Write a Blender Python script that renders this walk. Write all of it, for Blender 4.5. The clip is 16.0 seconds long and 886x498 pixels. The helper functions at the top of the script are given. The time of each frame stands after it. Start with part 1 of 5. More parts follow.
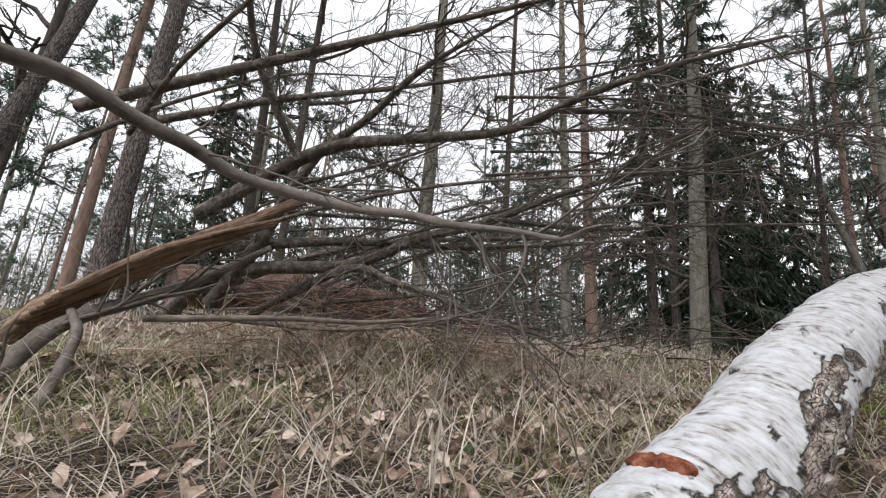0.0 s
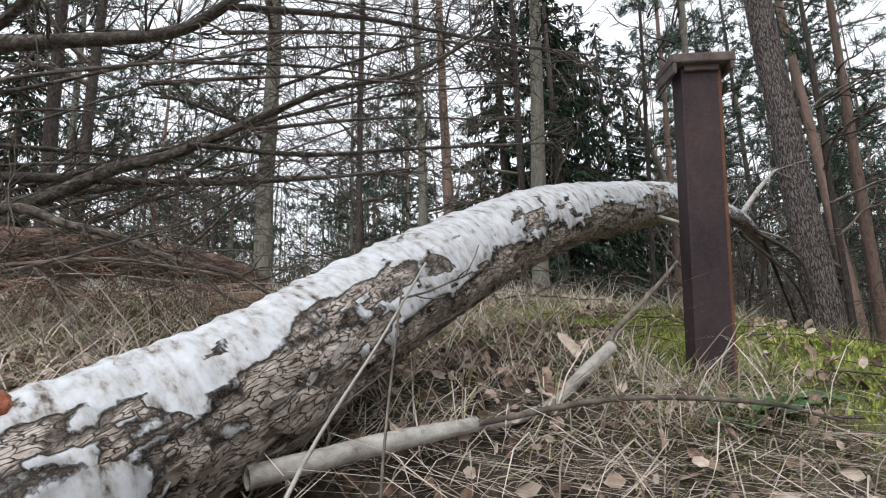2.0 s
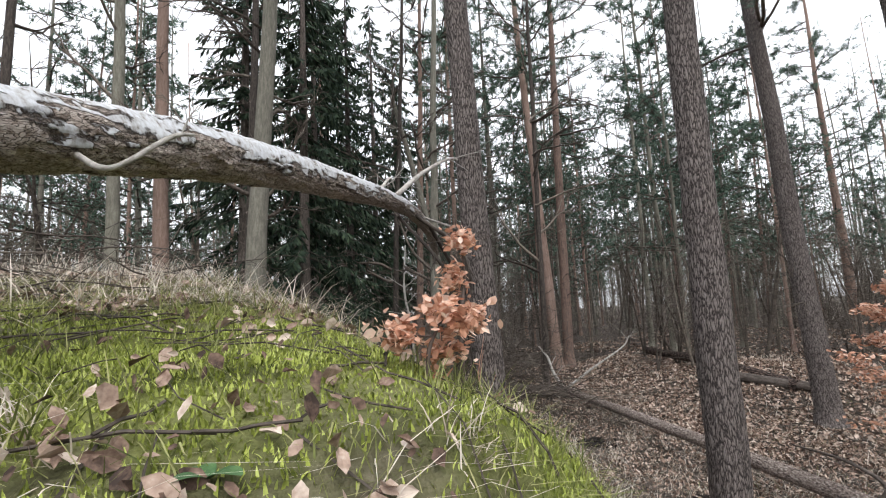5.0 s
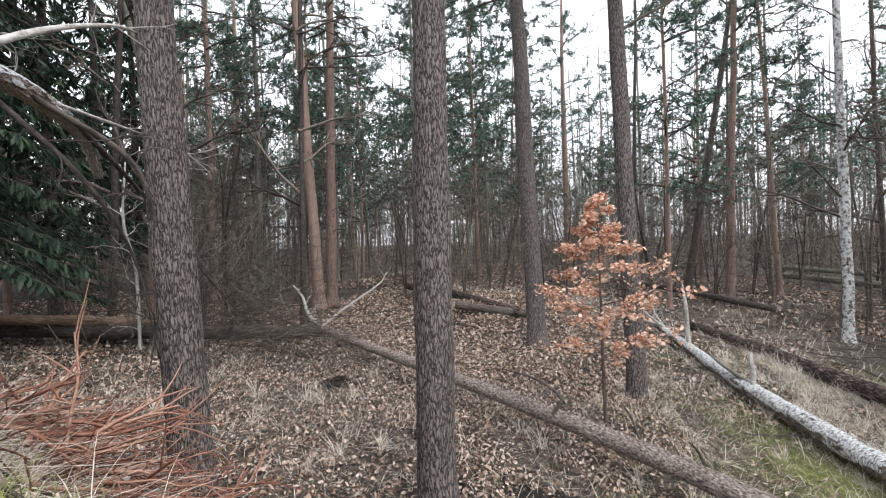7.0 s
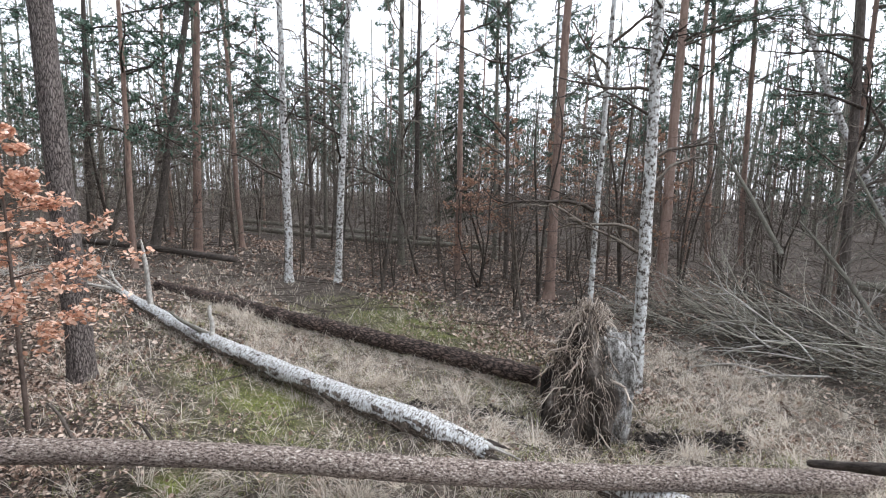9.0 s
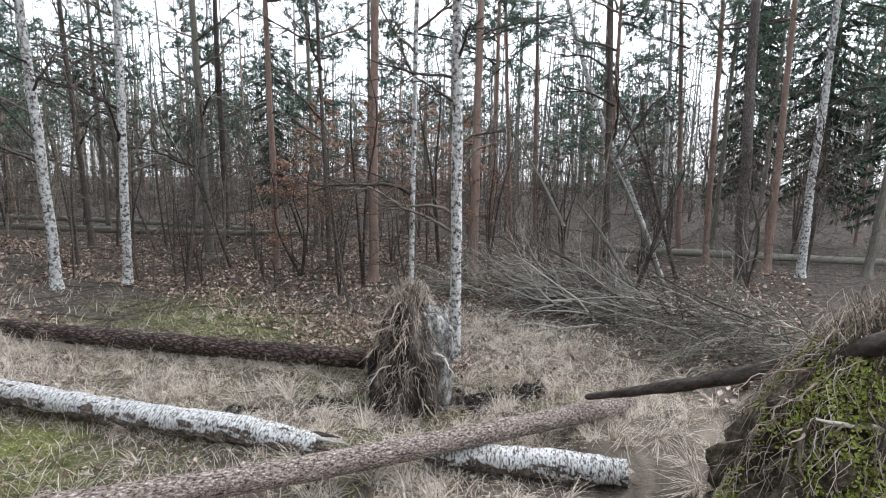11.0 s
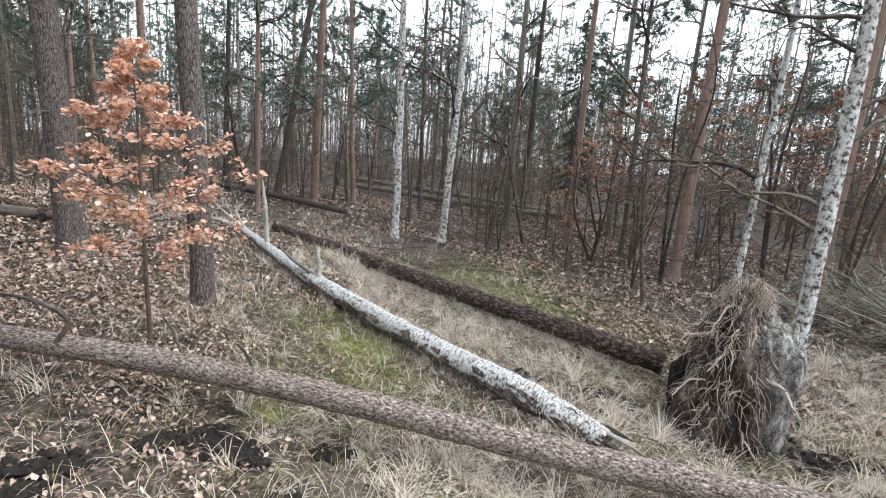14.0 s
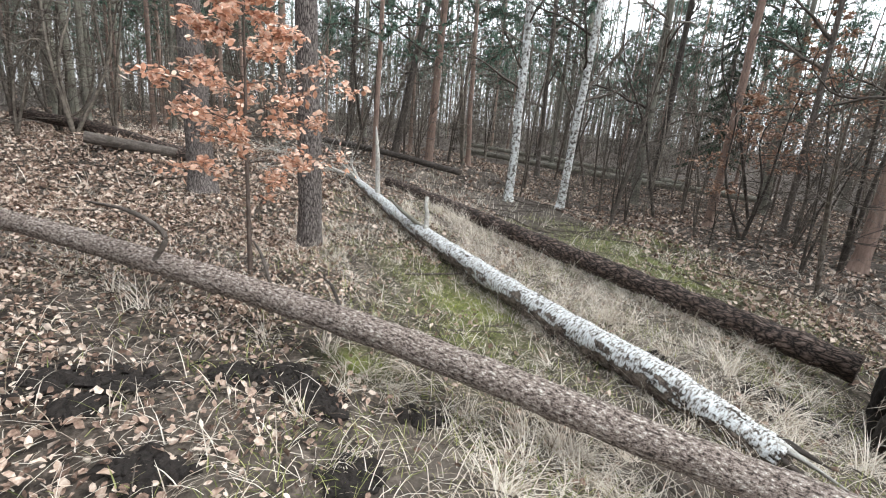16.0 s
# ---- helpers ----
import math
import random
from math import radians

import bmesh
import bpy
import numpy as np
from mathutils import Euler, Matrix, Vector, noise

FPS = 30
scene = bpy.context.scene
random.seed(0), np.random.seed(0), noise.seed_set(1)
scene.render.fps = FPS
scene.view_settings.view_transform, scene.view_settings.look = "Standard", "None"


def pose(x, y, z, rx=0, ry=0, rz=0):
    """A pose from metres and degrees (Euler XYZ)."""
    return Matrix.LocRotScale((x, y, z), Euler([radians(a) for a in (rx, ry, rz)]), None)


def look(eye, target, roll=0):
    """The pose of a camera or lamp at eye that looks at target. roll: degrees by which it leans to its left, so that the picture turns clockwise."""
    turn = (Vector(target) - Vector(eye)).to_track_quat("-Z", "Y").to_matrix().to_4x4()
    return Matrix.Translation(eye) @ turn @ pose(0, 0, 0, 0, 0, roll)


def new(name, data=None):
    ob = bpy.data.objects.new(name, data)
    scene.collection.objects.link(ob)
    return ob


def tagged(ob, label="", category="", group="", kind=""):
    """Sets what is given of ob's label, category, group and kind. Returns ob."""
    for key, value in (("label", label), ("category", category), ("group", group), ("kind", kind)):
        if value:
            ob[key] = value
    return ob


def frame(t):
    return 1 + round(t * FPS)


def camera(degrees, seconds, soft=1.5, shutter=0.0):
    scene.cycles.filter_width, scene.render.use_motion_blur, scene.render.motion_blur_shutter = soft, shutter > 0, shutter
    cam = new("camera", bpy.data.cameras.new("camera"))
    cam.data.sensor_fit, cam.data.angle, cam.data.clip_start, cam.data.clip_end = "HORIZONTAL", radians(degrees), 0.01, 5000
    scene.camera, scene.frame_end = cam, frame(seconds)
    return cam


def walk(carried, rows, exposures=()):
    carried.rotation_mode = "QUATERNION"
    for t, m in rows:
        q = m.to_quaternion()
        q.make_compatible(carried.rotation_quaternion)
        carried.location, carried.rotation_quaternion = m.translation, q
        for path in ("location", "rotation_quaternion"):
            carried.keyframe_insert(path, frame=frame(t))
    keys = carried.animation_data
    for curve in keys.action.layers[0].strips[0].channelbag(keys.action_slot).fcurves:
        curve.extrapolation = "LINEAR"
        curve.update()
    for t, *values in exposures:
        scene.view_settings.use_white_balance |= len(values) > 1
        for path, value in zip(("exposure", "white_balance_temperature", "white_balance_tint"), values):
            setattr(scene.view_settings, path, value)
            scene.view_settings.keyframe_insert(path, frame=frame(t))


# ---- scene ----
cam = camera(87.4, 16.0, soft=1.1)

PATH = [
    (0, (0.14, 0.098, 1.058), (0.186, 2.02, 1.608), 4.0),
    (0.5, (0.289, 0.07, 1.007), (0.49, 1.988, 1.536), 2.5),
    (1, (0.433, 0.084, 0.974), (0.769, 1.997, 1.451), 0.6),
    (1.5, (0.676, 0.178, 0.968), (1.092, 2.09, 1.385), -1.6),
    (2, (0.892, 0.201, 1.018), (1.411, 2.097, 1.391), -1.9),
    (2.5, (1.125, 0.215, 1.035), (1.691, 2.091, 1.437), -1.1),
    (3, (1.296, 0.277, 1.047), (1.888, 2.143, 1.458), -1.4),
    (3.5, (1.554, 0.393, 1.079), (2.275, 2.215, 1.477), -0.9),
    (4, (1.745, 0.389, 1.095), (2.686, 2.121, 1.435), -1.5),
    (4.5, (2.048, 0.351, 1.058), (3.175, 1.976, 1.354), -2.8),
    (4.7, (2.147, 0.346, 1.049), (3.353, 1.915, 1.34), -3.0),
    (6.8, (3.153, 0.327, 0.997), (4.926, 1.253, 0.99), -1.6),
    (7, (3.206, 0.314, 0.991), (5.044, 1.102, 0.957), -2.0),
    (7.5, (3.383, 0.3, 1.01), (5.347, 0.65, 0.876), -1.1),
    (8, (3.43, 0.219, 1.045), (5.413, 0.072, 0.834), -0.7),
    (8.5, (3.496, 0.083, 1.013), (5.367, -0.592, 0.803), 0.1),
    (9, (3.517, 0.041, 1.007), (5.127, -1.119, 0.759), 1.2),
    (9.5, (3.507, -0.02, 1.019), (4.867, -1.46, 0.739), 0.6),
    (9.7, (3.506, -0.024, 1.009), (4.774, -1.544, 0.726), 0.5),
    (11.8, (3.492, -0.082, 0.991), (4.55, -1.752, 0.687), 0.8),
    (12, (3.521, -0.072, 0.987), (4.682, -1.674, 0.69), 1.0),
    (12.5, (3.689, 0.032, 0.966), (5.101, -1.353, 0.663), 2.0),
    (13, (3.804, 0.045, 0.943), (5.39, -1.127, 0.609), 2.6),
    (13.5, (3.881, -0.048, 0.803), (5.61, -0.991, 0.458), 3.7),
    (14, (4.062, -0.094, 0.677), (5.861, -0.877, 0.292), 4.3),
    (14.5, (4.251, -0.112, 0.605), (6.062, -0.828, 0.147), 4.7),
    (15, (4.398, -0.241, 0.423), (6.245, -0.844, -0.052), 4.3),
    (15.5, (4.529, -0.331, 0.333), (6.402, -0.804, -0.184), 3.7),
    (16, (4.689, -0.282, 0.252), (6.588, -0.614, -0.279), 5.3),
]
walk(cam, [(t, look(eye, target, roll)) for t, eye, target, roll in PATH],
     [(0, .38, 6550, 12), (1.5, .42, 6450, 11), (2.5, .45, 6300, 10), (4.5, .72, 6450, 10), (7, 1.12, 6300, 10), (8, 1.22, 6300, 11), (9.5, 1.15, 6150, 10), (12.5, 1.15, 6150, 9), (14, 1.3, 6250, 8), (16, 1.38, 6300, 6)])

# ---- daylight: a bright overcast sky ----
SUN_ELEVATION, SUN_ROTATION = radians(48), radians(200)
world = bpy.data.worlds.new("overcast_sky")
scene.world = world
world.use_nodes = True
wn, wl = world.node_tree.nodes, world.node_tree.links
sky = wn.new("ShaderNodeTexSky")
sky.sky_type, sky.sun_disc = "NISHITA", False
sky.sun_elevation, sky.sun_rotation = SUN_ELEVATION, SUN_ROTATION
sky.air_density, sky.dust_density, sky.ozone_density = 1.0, 2.5, 1.0
veil = wn.new("ShaderNodeHueSaturation")
veil.inputs["Saturation"].default_value = 0.22
veil.inputs["Value"].default_value = 2.0
wl.new(sky.outputs[0], veil.inputs["Color"])
cloud = wn.new("ShaderNodeMix")
cloud.data_type = "RGBA"
cloud.inputs[0].default_value = 0.75
cloud.inputs[7].default_value = (5.9, 6.1, 6.4, 1)
wl.new(veil.outputs[0], cloud.inputs[6])
wl.new(cloud.outputs[2], wn["Background"].inputs["Color"])
wn["Background"].inputs["Strength"].default_value = 0.15
sun = new("sun", bpy.data.lights.new("sun", "SUN"))
sun.data.energy, sun.data.angle, sun.data.color = 0.9, radians(40), (1.0, 0.96, 0.9)
sun.rotation_euler = (radians(42), 0, radians(180) - SUN_ROTATION)


# ---- materials ----
def material(name, stops, scale=(8, 8, 8), detail=8, roughness=0.9, bump=0.4, fine=60.0, noise_kind="noise", metallic=0.0, distance=0.02, island=0.0, random_amount=0.0, translucent=False, own=True):
    """A procedural surface: a colour ramp over a coarse texture, broken up by a fine one, with relief from both."""
    m = bpy.data.materials.new(name)
    m.use_nodes = True
    n, l = m.node_tree.nodes, m.node_tree.links
    bsdf = n["Principled BSDF"]
    bsdf.inputs["Roughness"].default_value = roughness
    bsdf.inputs["Metallic"].default_value = metallic
    bsdf.inputs["Specular IOR Level"].default_value = 0.25
    if own:
        co = n.new("ShaderNodeAttribute")
        co.attribute_name = "grain"
        where = co.outputs["Vector"]
    else:
        where = n.new("ShaderNodeTexCoord").outputs["Object"]
    mp = n.new("ShaderNodeMapping")
    mp.inputs["Scale"].default_value = scale
    l.new(where, mp.inputs["Vector"])
    if noise_kind == "voronoi":
        tex = n.new("ShaderNodeTexVoronoi")
        tex.feature = "DISTANCE_TO_EDGE"
        tex.inputs["Scale"].default_value = 1.0
        warp = n.new("ShaderNodeTexNoise")
        warp.inputs["Scale"].default_value = 0.7
        warp.inputs["Detail"].default_value = 4
        add = n.new("ShaderNodeVectorMath")
        add.operation = "MULTIPLY_ADD"
        add.inputs[1].default_value = (2.2, 2.2, 2.2)
        l.new(mp.outputs[0], warp.inputs["Vector"])
        l.new(mp.outputs[0], add.inputs[2])
        l.new(warp.outputs["Color"], add.inputs[0])
        l.new(add.outputs[0], tex.inputs["Vector"])
        coarse = tex.outputs["Distance"]
    else:
        tex = n.new("ShaderNodeTexNoise")
        tex.inputs["Scale"].default_value = 1.0
        tex.inputs["Detail"].default_value = detail
        tex.inputs["Roughness"].default_value = 0.65
        l.new(mp.outputs[0], tex.inputs["Vector"])
        coarse = tex.outputs["Fac"]
    grain = n.new("ShaderNodeTexNoise")
    grain.inputs["Scale"].default_value = fine
    grain.inputs["Detail"].default_value = 6
    l.new(where, grain.inputs["Vector"])
    mix = n.new("ShaderNodeMath")
    mix.operation = "MULTIPLY_ADD"
    mix.inputs[1].default_value = 0.35
    l.new(grain.outputs["Fac"], mix.inputs[0])
    sub = n.new("ShaderNodeMath")
    sub.operation = "SUBTRACT"
    l.new(coarse, sub.inputs[0])
    sub.inputs[1].default_value = 0.175
    l.new(sub.outputs[0], mix.inputs[2])
    fac = mix.outputs[0]
    if island or random_amount:
        if island:
            src = n.new("ShaderNodeNewGeometry").outputs["Random Per Island"]
        else:
            src = n.new("ShaderNodeObjectInfo").outputs["Random"]
        vary = n.new("ShaderNodeMath")
        vary.operation = "MULTIPLY_ADD"
        vary.inputs[1].default_value = island or random_amount
        l.new(src, vary.inputs[0])
        off = n.new("ShaderNodeMath")
        off.operation = "SUBTRACT"
        off.inputs[1].default_value = 0.5 * (island or random_amount)
        l.new(fac, off.inputs[0])
        l.new(off.outputs[0], vary.inputs[2])
        fac = vary.outputs[0]
    ramp = n.new("ShaderNodeValToRGB")
    while len(ramp.color_ramp.elements) < len(stops):
        ramp.color_ramp.elements.new(0.5)
    for e, (p, c) in zip(ramp.color_ramp.elements, stops):
        e.position, e.color = p, (*c, 1)
    l.new(fac, ramp.inputs[0])
    l.new(ramp.outputs[0], bsdf.inputs["Base Color"])
    if bump:
        b = n.new("ShaderNodeBump")
        b.inputs["Strength"].default_value = bump
        b.inputs["Distance"].default_value = distance
        l.new(mix.outputs[0], b.inputs["Height"])
        l.new(b.outputs[0], bsdf.inputs["Normal"])
    if translucent:
        tr = n.new("ShaderNodeBsdfTranslucent")
        l.new(ramp.outputs[0], tr.inputs["Color"])
        ms = n.new("ShaderNodeMixShader")
        ms.inputs[0].default_value = 0.35
        l.new(bsdf.outputs[0], ms.inputs[1])
        l.new(tr.outputs[0], ms.inputs[2])
        l.new(ms.outputs[0], n["Material Output"].inputs["Surface"])
    return m


M_PINE = material("pine_bark", [(0.0, (0.03, 0.025, 0.024)), (0.07, (0.085, 0.07, 0.066)), (0.17, (0.18, 0.155, 0.145)), (0.6, (0.27, 0.235, 0.22))],
                  (30, 30, 11), noise_kind="voronoi", bump=1.0, distance=0.02, fine=45, random_amount=0.06)
M_LOG = material("flaking_log_bark", [(0.36, (0.03, 0.023, 0.02)), (0.43, (0.12, 0.092, 0.08)), (0.50, (0.25, 0.20, 0.175)), (0.57, (0.36, 0.30, 0.265)), (0.62, (0.46, 0.40, 0.36)), (0.655, (0.74, 0.70, 0.64))],
                 (62, 62, 34), bump=1.0, distance=0.025, fine=130)
M_PINE_RED = material("young_pine_bark", [(0.2, (0.11, 0.08, 0.07)), (0.5, (0.24, 0.165, 0.135)), (0.8, (0.34, 0.25, 0.21))], (14, 14, 5), bump=0.6, fine=30, random_amount=0.25)
M_GREY_BARK = material("grey_green_bark", [(0.2, (0.075, 0.07, 0.058)), (0.5, (0.165, 0.155, 0.13)), (0.8, (0.27, 0.265, 0.215))], (16, 16, 6), bump=0.7, fine=40, random_amount=0.3)
M_DARK_BARK = material("dark_wet_bark", [(0.25, (0.024, 0.02, 0.018)), (0.55, (0.09, 0.075, 0.066)), (0.85, (0.2, 0.17, 0.15))], (20, 20, 8), bump=0.8, fine=40, random_amount=0.2)
M_BIRCH = material("birch_bark", [(0.36, (0.035, 0.03, 0.028)), (0.43, (0.17, 0.15, 0.13)), (0.50, (0.48, 0.47, 0.455)), (0.62, (0.62, 0.63, 0.63)), (0.85, (0.70, 0.72, 0.73))], (9, 9, 15), bump=0.7, fine=28)
M_TWIG = material("bare_twig", [(0.2, (0.024, 0.019, 0.016)), (0.5, (0.092, 0.076, 0.064)), (0.8, (0.25, 0.215, 0.18))], (14, 14, 14), bump=0.2, fine=60, random_amount=0.35)
M_FAR_TWIG = material("far_bare_twig", [(0.1, (0.022, 0.018, 0.015)), (0.45, (0.10, 0.083, 0.07)), (0.7, (0.24, 0.205, 0.175)), (0.95, (0.42, 0.385, 0.34))], (2, 2, 2), bump=0, island=.95)
M_NEEDLE = material("pine_needles", [(0.2, (0.022, 0.04, 0.03)), (0.5, (0.085, 0.135, 0.10)), (0.8, (0.18, 0.25, 0.195))], (3, 3, 3), bump=0, island=0.6, translucent=True)
M_SPRUCE = material("spruce_needles", [(0.2, (0.012, 0.022, 0.015)), (0.5, (0.03, 0.05, 0.032)), (0.8, (0.06, 0.085, 0.05))], (3, 3, 3), bump=0, island=0.5)
M_RUST = material("rusted_steel", [(0.25, (0.026, 0.019, 0.021)), (0.5, (0.056, 0.040, 0.043)), (0.75, (0.10, 0.062, 0.056))], (5, 5, 2.5), roughness=0.75, bump=0.3, fine=120, distance=0.004, own=False)
M_RUST_ORANGE = material("orange_rust", [(0.25, (0.06, 0.03, 0.022)), (0.5, (0.15, 0.07, 0.04)), (0.75, (0.26, 0.13, 0.07))], (9, 9, 3), roughness=0.8, bump=0.4, fine=120, distance=0.004, own=False)
M_GROUND = material("forest_floor", [(0.25, (0.010, 0.008, 0.007)), (0.42, (0.036, 0.028, 0.023)), (0.55, (0.10, 0.08, 0.066)), (0.7, (0.21, 0.17, 0.145))], (9, 9, 9), bump=1.0, fine=40, distance=0.06)


# ---- ground ----
HEIGHTS = [(8.95, .75, -1.30), (10.7, .4, -1.48), (12.5, 2.3, -1.2), (6.7, -2.9, -1.66), (6.6, -5.2, -2.05), (5, -3.9, -1.85), (4.5, -5.3, -1.75),
           (20.8, -2.3, -1.25), (17, -4.1, -1.65), (18.3, -6.2, -2.0), (9.3, -1.5, -1.73), (10.9, 6.6, -.9), (6.4, 1.8, -1.15), (5.8, 3.7, -1.0),
           (5, -1, -1.3), (8, -10, -1.7), (16, 9, -.6), (30, 10, -.8), (34, -12, -1.6), (10, -25, -1.6), (-10, -8, -1.2), (12, 22, 0.0), (-8, 22, .6), (2, -12, -1.6), (15, 3.8, -.55)]
HX, HY, HZ = (np.array(v) for v in zip(*HEIGHTS))


def smooth(a, b, v):
    v = np.clip((v - a) / (b - a), 0, 1)
    return v * v * (3 - 2 * v)


def height(x, y, rough=True):
    """The ground: a damp plain, and an overgrown steep-sided mound."""
    x, y = np.asarray(x, float), np.asarray(y, float)
    d2 = (x[..., None] - HX) ** 2 + (y[..., None] - HY) ** 2 + 0.35
    w = d2 ** -1.6
    plain = (w * HZ).sum(-1) / w.sum(-1)
    flank = np.interp(y, [-3, -1, 0, .35, .8, 1.1, 1.5, 2.2, 3.5, 5.5, 8, 12, 17], [-1.5, -.7, -.12, .0, .45, .80, .93, 1.02, 1.2, 1.5, 1.75, 1.2, .4])
    toe = 5.15 + .12 * np.maximum(y, 0)
    z = plain + (np.maximum(flank, plain) - plain) * smooth(toe, toe - 2.3, x) * smooth(-14, -8, x)
    if rough:
        z = z + .035 * np.sin(2.1 * x + 1.3 * np.sin(1.7 * y)) * np.sin(1.9 * y + .7 * np.sin(2.3 * x)) + .018 * np.sin(6.1 * x + 2 * np.sin(3.1 * y)) * np.sin(5.3 * y)
        z = z + .25 * np.sin(.23 * x + 1) * np.sin(.19 * y) * smooth(22, 40, np.hypot(x - 5, y))
    return z


# ---- mesh helpers ----
class Build:
    """Collects vertices and faces of one mesh."""

    def __init__(self):
        self.v, self.f, self.g, self.n = [], [], [], 0

    def add(self, verts, faces, grain=None):
        verts = np.asarray(verts, float).reshape(-1, 3)
        self.v.append(verts)
        self.g.append(verts if grain is None else np.asarray(grain, float).reshape(-1, 3))
        self.f.append(np.asarray(faces, int) + self.n)
        self.n += len(verts)

    def join(self, other, m=None):
        v = np.concatenate(other.v)
        if m is not None:
            v = v @ m[:3, :3].T + m[:3, 3]
        self.add(v, np.concatenate(other.f), np.concatenate(other.g))

    def tube(self, points, radii, sides=6, gnarl=0.0, seed=0, caps=True):
        p = np.asarray(points, float)
        r = np.broadcast_to(np.asarray(radii, float), (len(p),))
        d = np.gradient(p, axis=0)
        d /= np.linalg.norm(d, axis=1)[:, None] + 1e-9
        up = np.array([0, 0, 1.0]) if abs(d[0][2]) < .9 else np.array([1.0, 0, 0])
        a = np.cross(d, up)
        a /= np.linalg.norm(a, axis=1)[:, None] + 1e-9
        b = np.cross(d, a)
        th = np.linspace(0, 2 * np.pi, sides, endpoint=False)
        rr = r[:, None] * np.ones(sides)
        if gnarl:
            k = np.arange(len(p))[:, None]
            rr = rr * (1 + gnarl * (np.sin(2 * th + .35 * k + seed) * .5 + np.sin(3 * th - .23 * k + 2 * seed) * .3 + np.sin(5 * th + .9 * k + 3 * seed) * .35))
        ring = p[:, None] + rr[..., None] * (np.cos(th)[None, :, None] * a[:, None] + np.sin(th)[None, :, None] * b[:, None])
        m = len(p)
        i, j = np.meshgrid(np.arange(m - 1), np.arange(sides), indexing="ij")
        j2 = (j + 1) % sides
        quads = np.stack([i * sides + j, i * sides + j2, (i + 1) * sides + j2, (i + 1) * sides + j], -1).reshape(-1, 4)
        run = np.concatenate([[0], np.cumsum(np.linalg.norm(np.diff(p, axis=0), axis=1))]) + 3.7 * seed
        fat = max(float(r.max()), .004)
        along = np.stack([fat * np.cos(th) + 0 * run[:, None], fat * np.sin(th) + 0 * run[:, None], run[:, None] + 0 * th], -1)
        self.add(ring, quads, along)
        if caps:
            o = self.n - m * sides
            k = np.arange(sides)
            for e in (0, m - 1):
                c = self.n
                self.v.append(p[e:e + 1])
                self.g.append(along[e, :1])
                self.n += 1
                q = o + e * sides
                self.f.append(np.stack([q + k, q + (k + 1) % sides, np.full(sides, c), np.full(sides, c)], -1))
        return self

    def mesh(self, name, mat, smooth_shade=True):
        v = np.concatenate(self.v)
        f = np.concatenate(self.f)
        tri = f[:, 2] == f[:, 3]
        faces = [tuple(q) for q in f[~tri].tolist()] + [tuple(q[:3]) for q in f[tri].tolist()]
        me = bpy.data.meshes.new(name)
        me.from_pydata(v.tolist(), [], faces)
        if smooth_shade:
            me.polygons.foreach_set("use_smooth", [True] * len(me.polygons))
        me.attributes.new("grain", "FLOAT_VECTOR", "POINT").data.foreach_set("vector", np.concatenate(self.g).ravel())
        for k in (mat if isinstance(mat, (list, tuple)) else [mat]):
            me.materials.append(k)
        me.update()
        return me


def part(name, build, mat, parent=None, label="", smooth_shade=True):
    ob = new(name, build.mesh(name, mat, smooth_shade))
    if parent:
        ob.parent = parent
    if label:
        ob["label"] = label
    return ob


def spline(points, n):
    """A smooth line through points (Catmull-Rom), n samples."""
    p = np.asarray(points, float)
    if len(p) == 2:
        return p[0] + np.linspace(0, 1, n)[:, None] * (p[1] - p[0])
    p = np.vstack([2 * p[0] - p[1], p, 2 * p[-1] - p[-2]])
    u = np.linspace(0, len(p) - 3 - 1e-6, n)
    k = u.astype(int)
    t = (u - k)[:, None]
    a, b, c, d = p[k], p[k + 1], p[k + 2], p[k + 3]
    return .5 * (2 * b + (c - a) * t + (2 * a - 5 * b + 4 * c - d) * t ** 2 + (3 * b - a - 3 * c + d) * t ** 3)


# ---- large structure: the ground ----
u = np.linspace(-1, 1, 361)
gx, gy = np.meshgrid(5 + 2.0 * np.sinh(6 * u), 0.5 + 2.0 * np.sinh(6 * u), indexing="ij")
gz = height(gx, gy)
N = len(u)
i, j = np.meshgrid(np.arange(N - 1), np.arange(N - 1), indexing="ij")
g = Build()
g.add(np.stack([gx, gy, gz], -1), np.stack([i * N + j, (i + 1) * N + j, (i + 1) * N + j + 1, i * N + j + 1], -1).reshape(-1, 4))
ground = tagged(part("ground", g, M_GROUND), "forest floor of brown leaves, moss and dry grass with a steep mound", "ground", kind="structure")

rng = np.random.default_rng(7)


def arr(*v):
    return np.array(v, float)


def unit(v):
    return v / (np.linalg.norm(v) + 1e-9)


def ground_point(x, y, up=0.0):
    return arr(x, y, float(height(x, y)) + up)


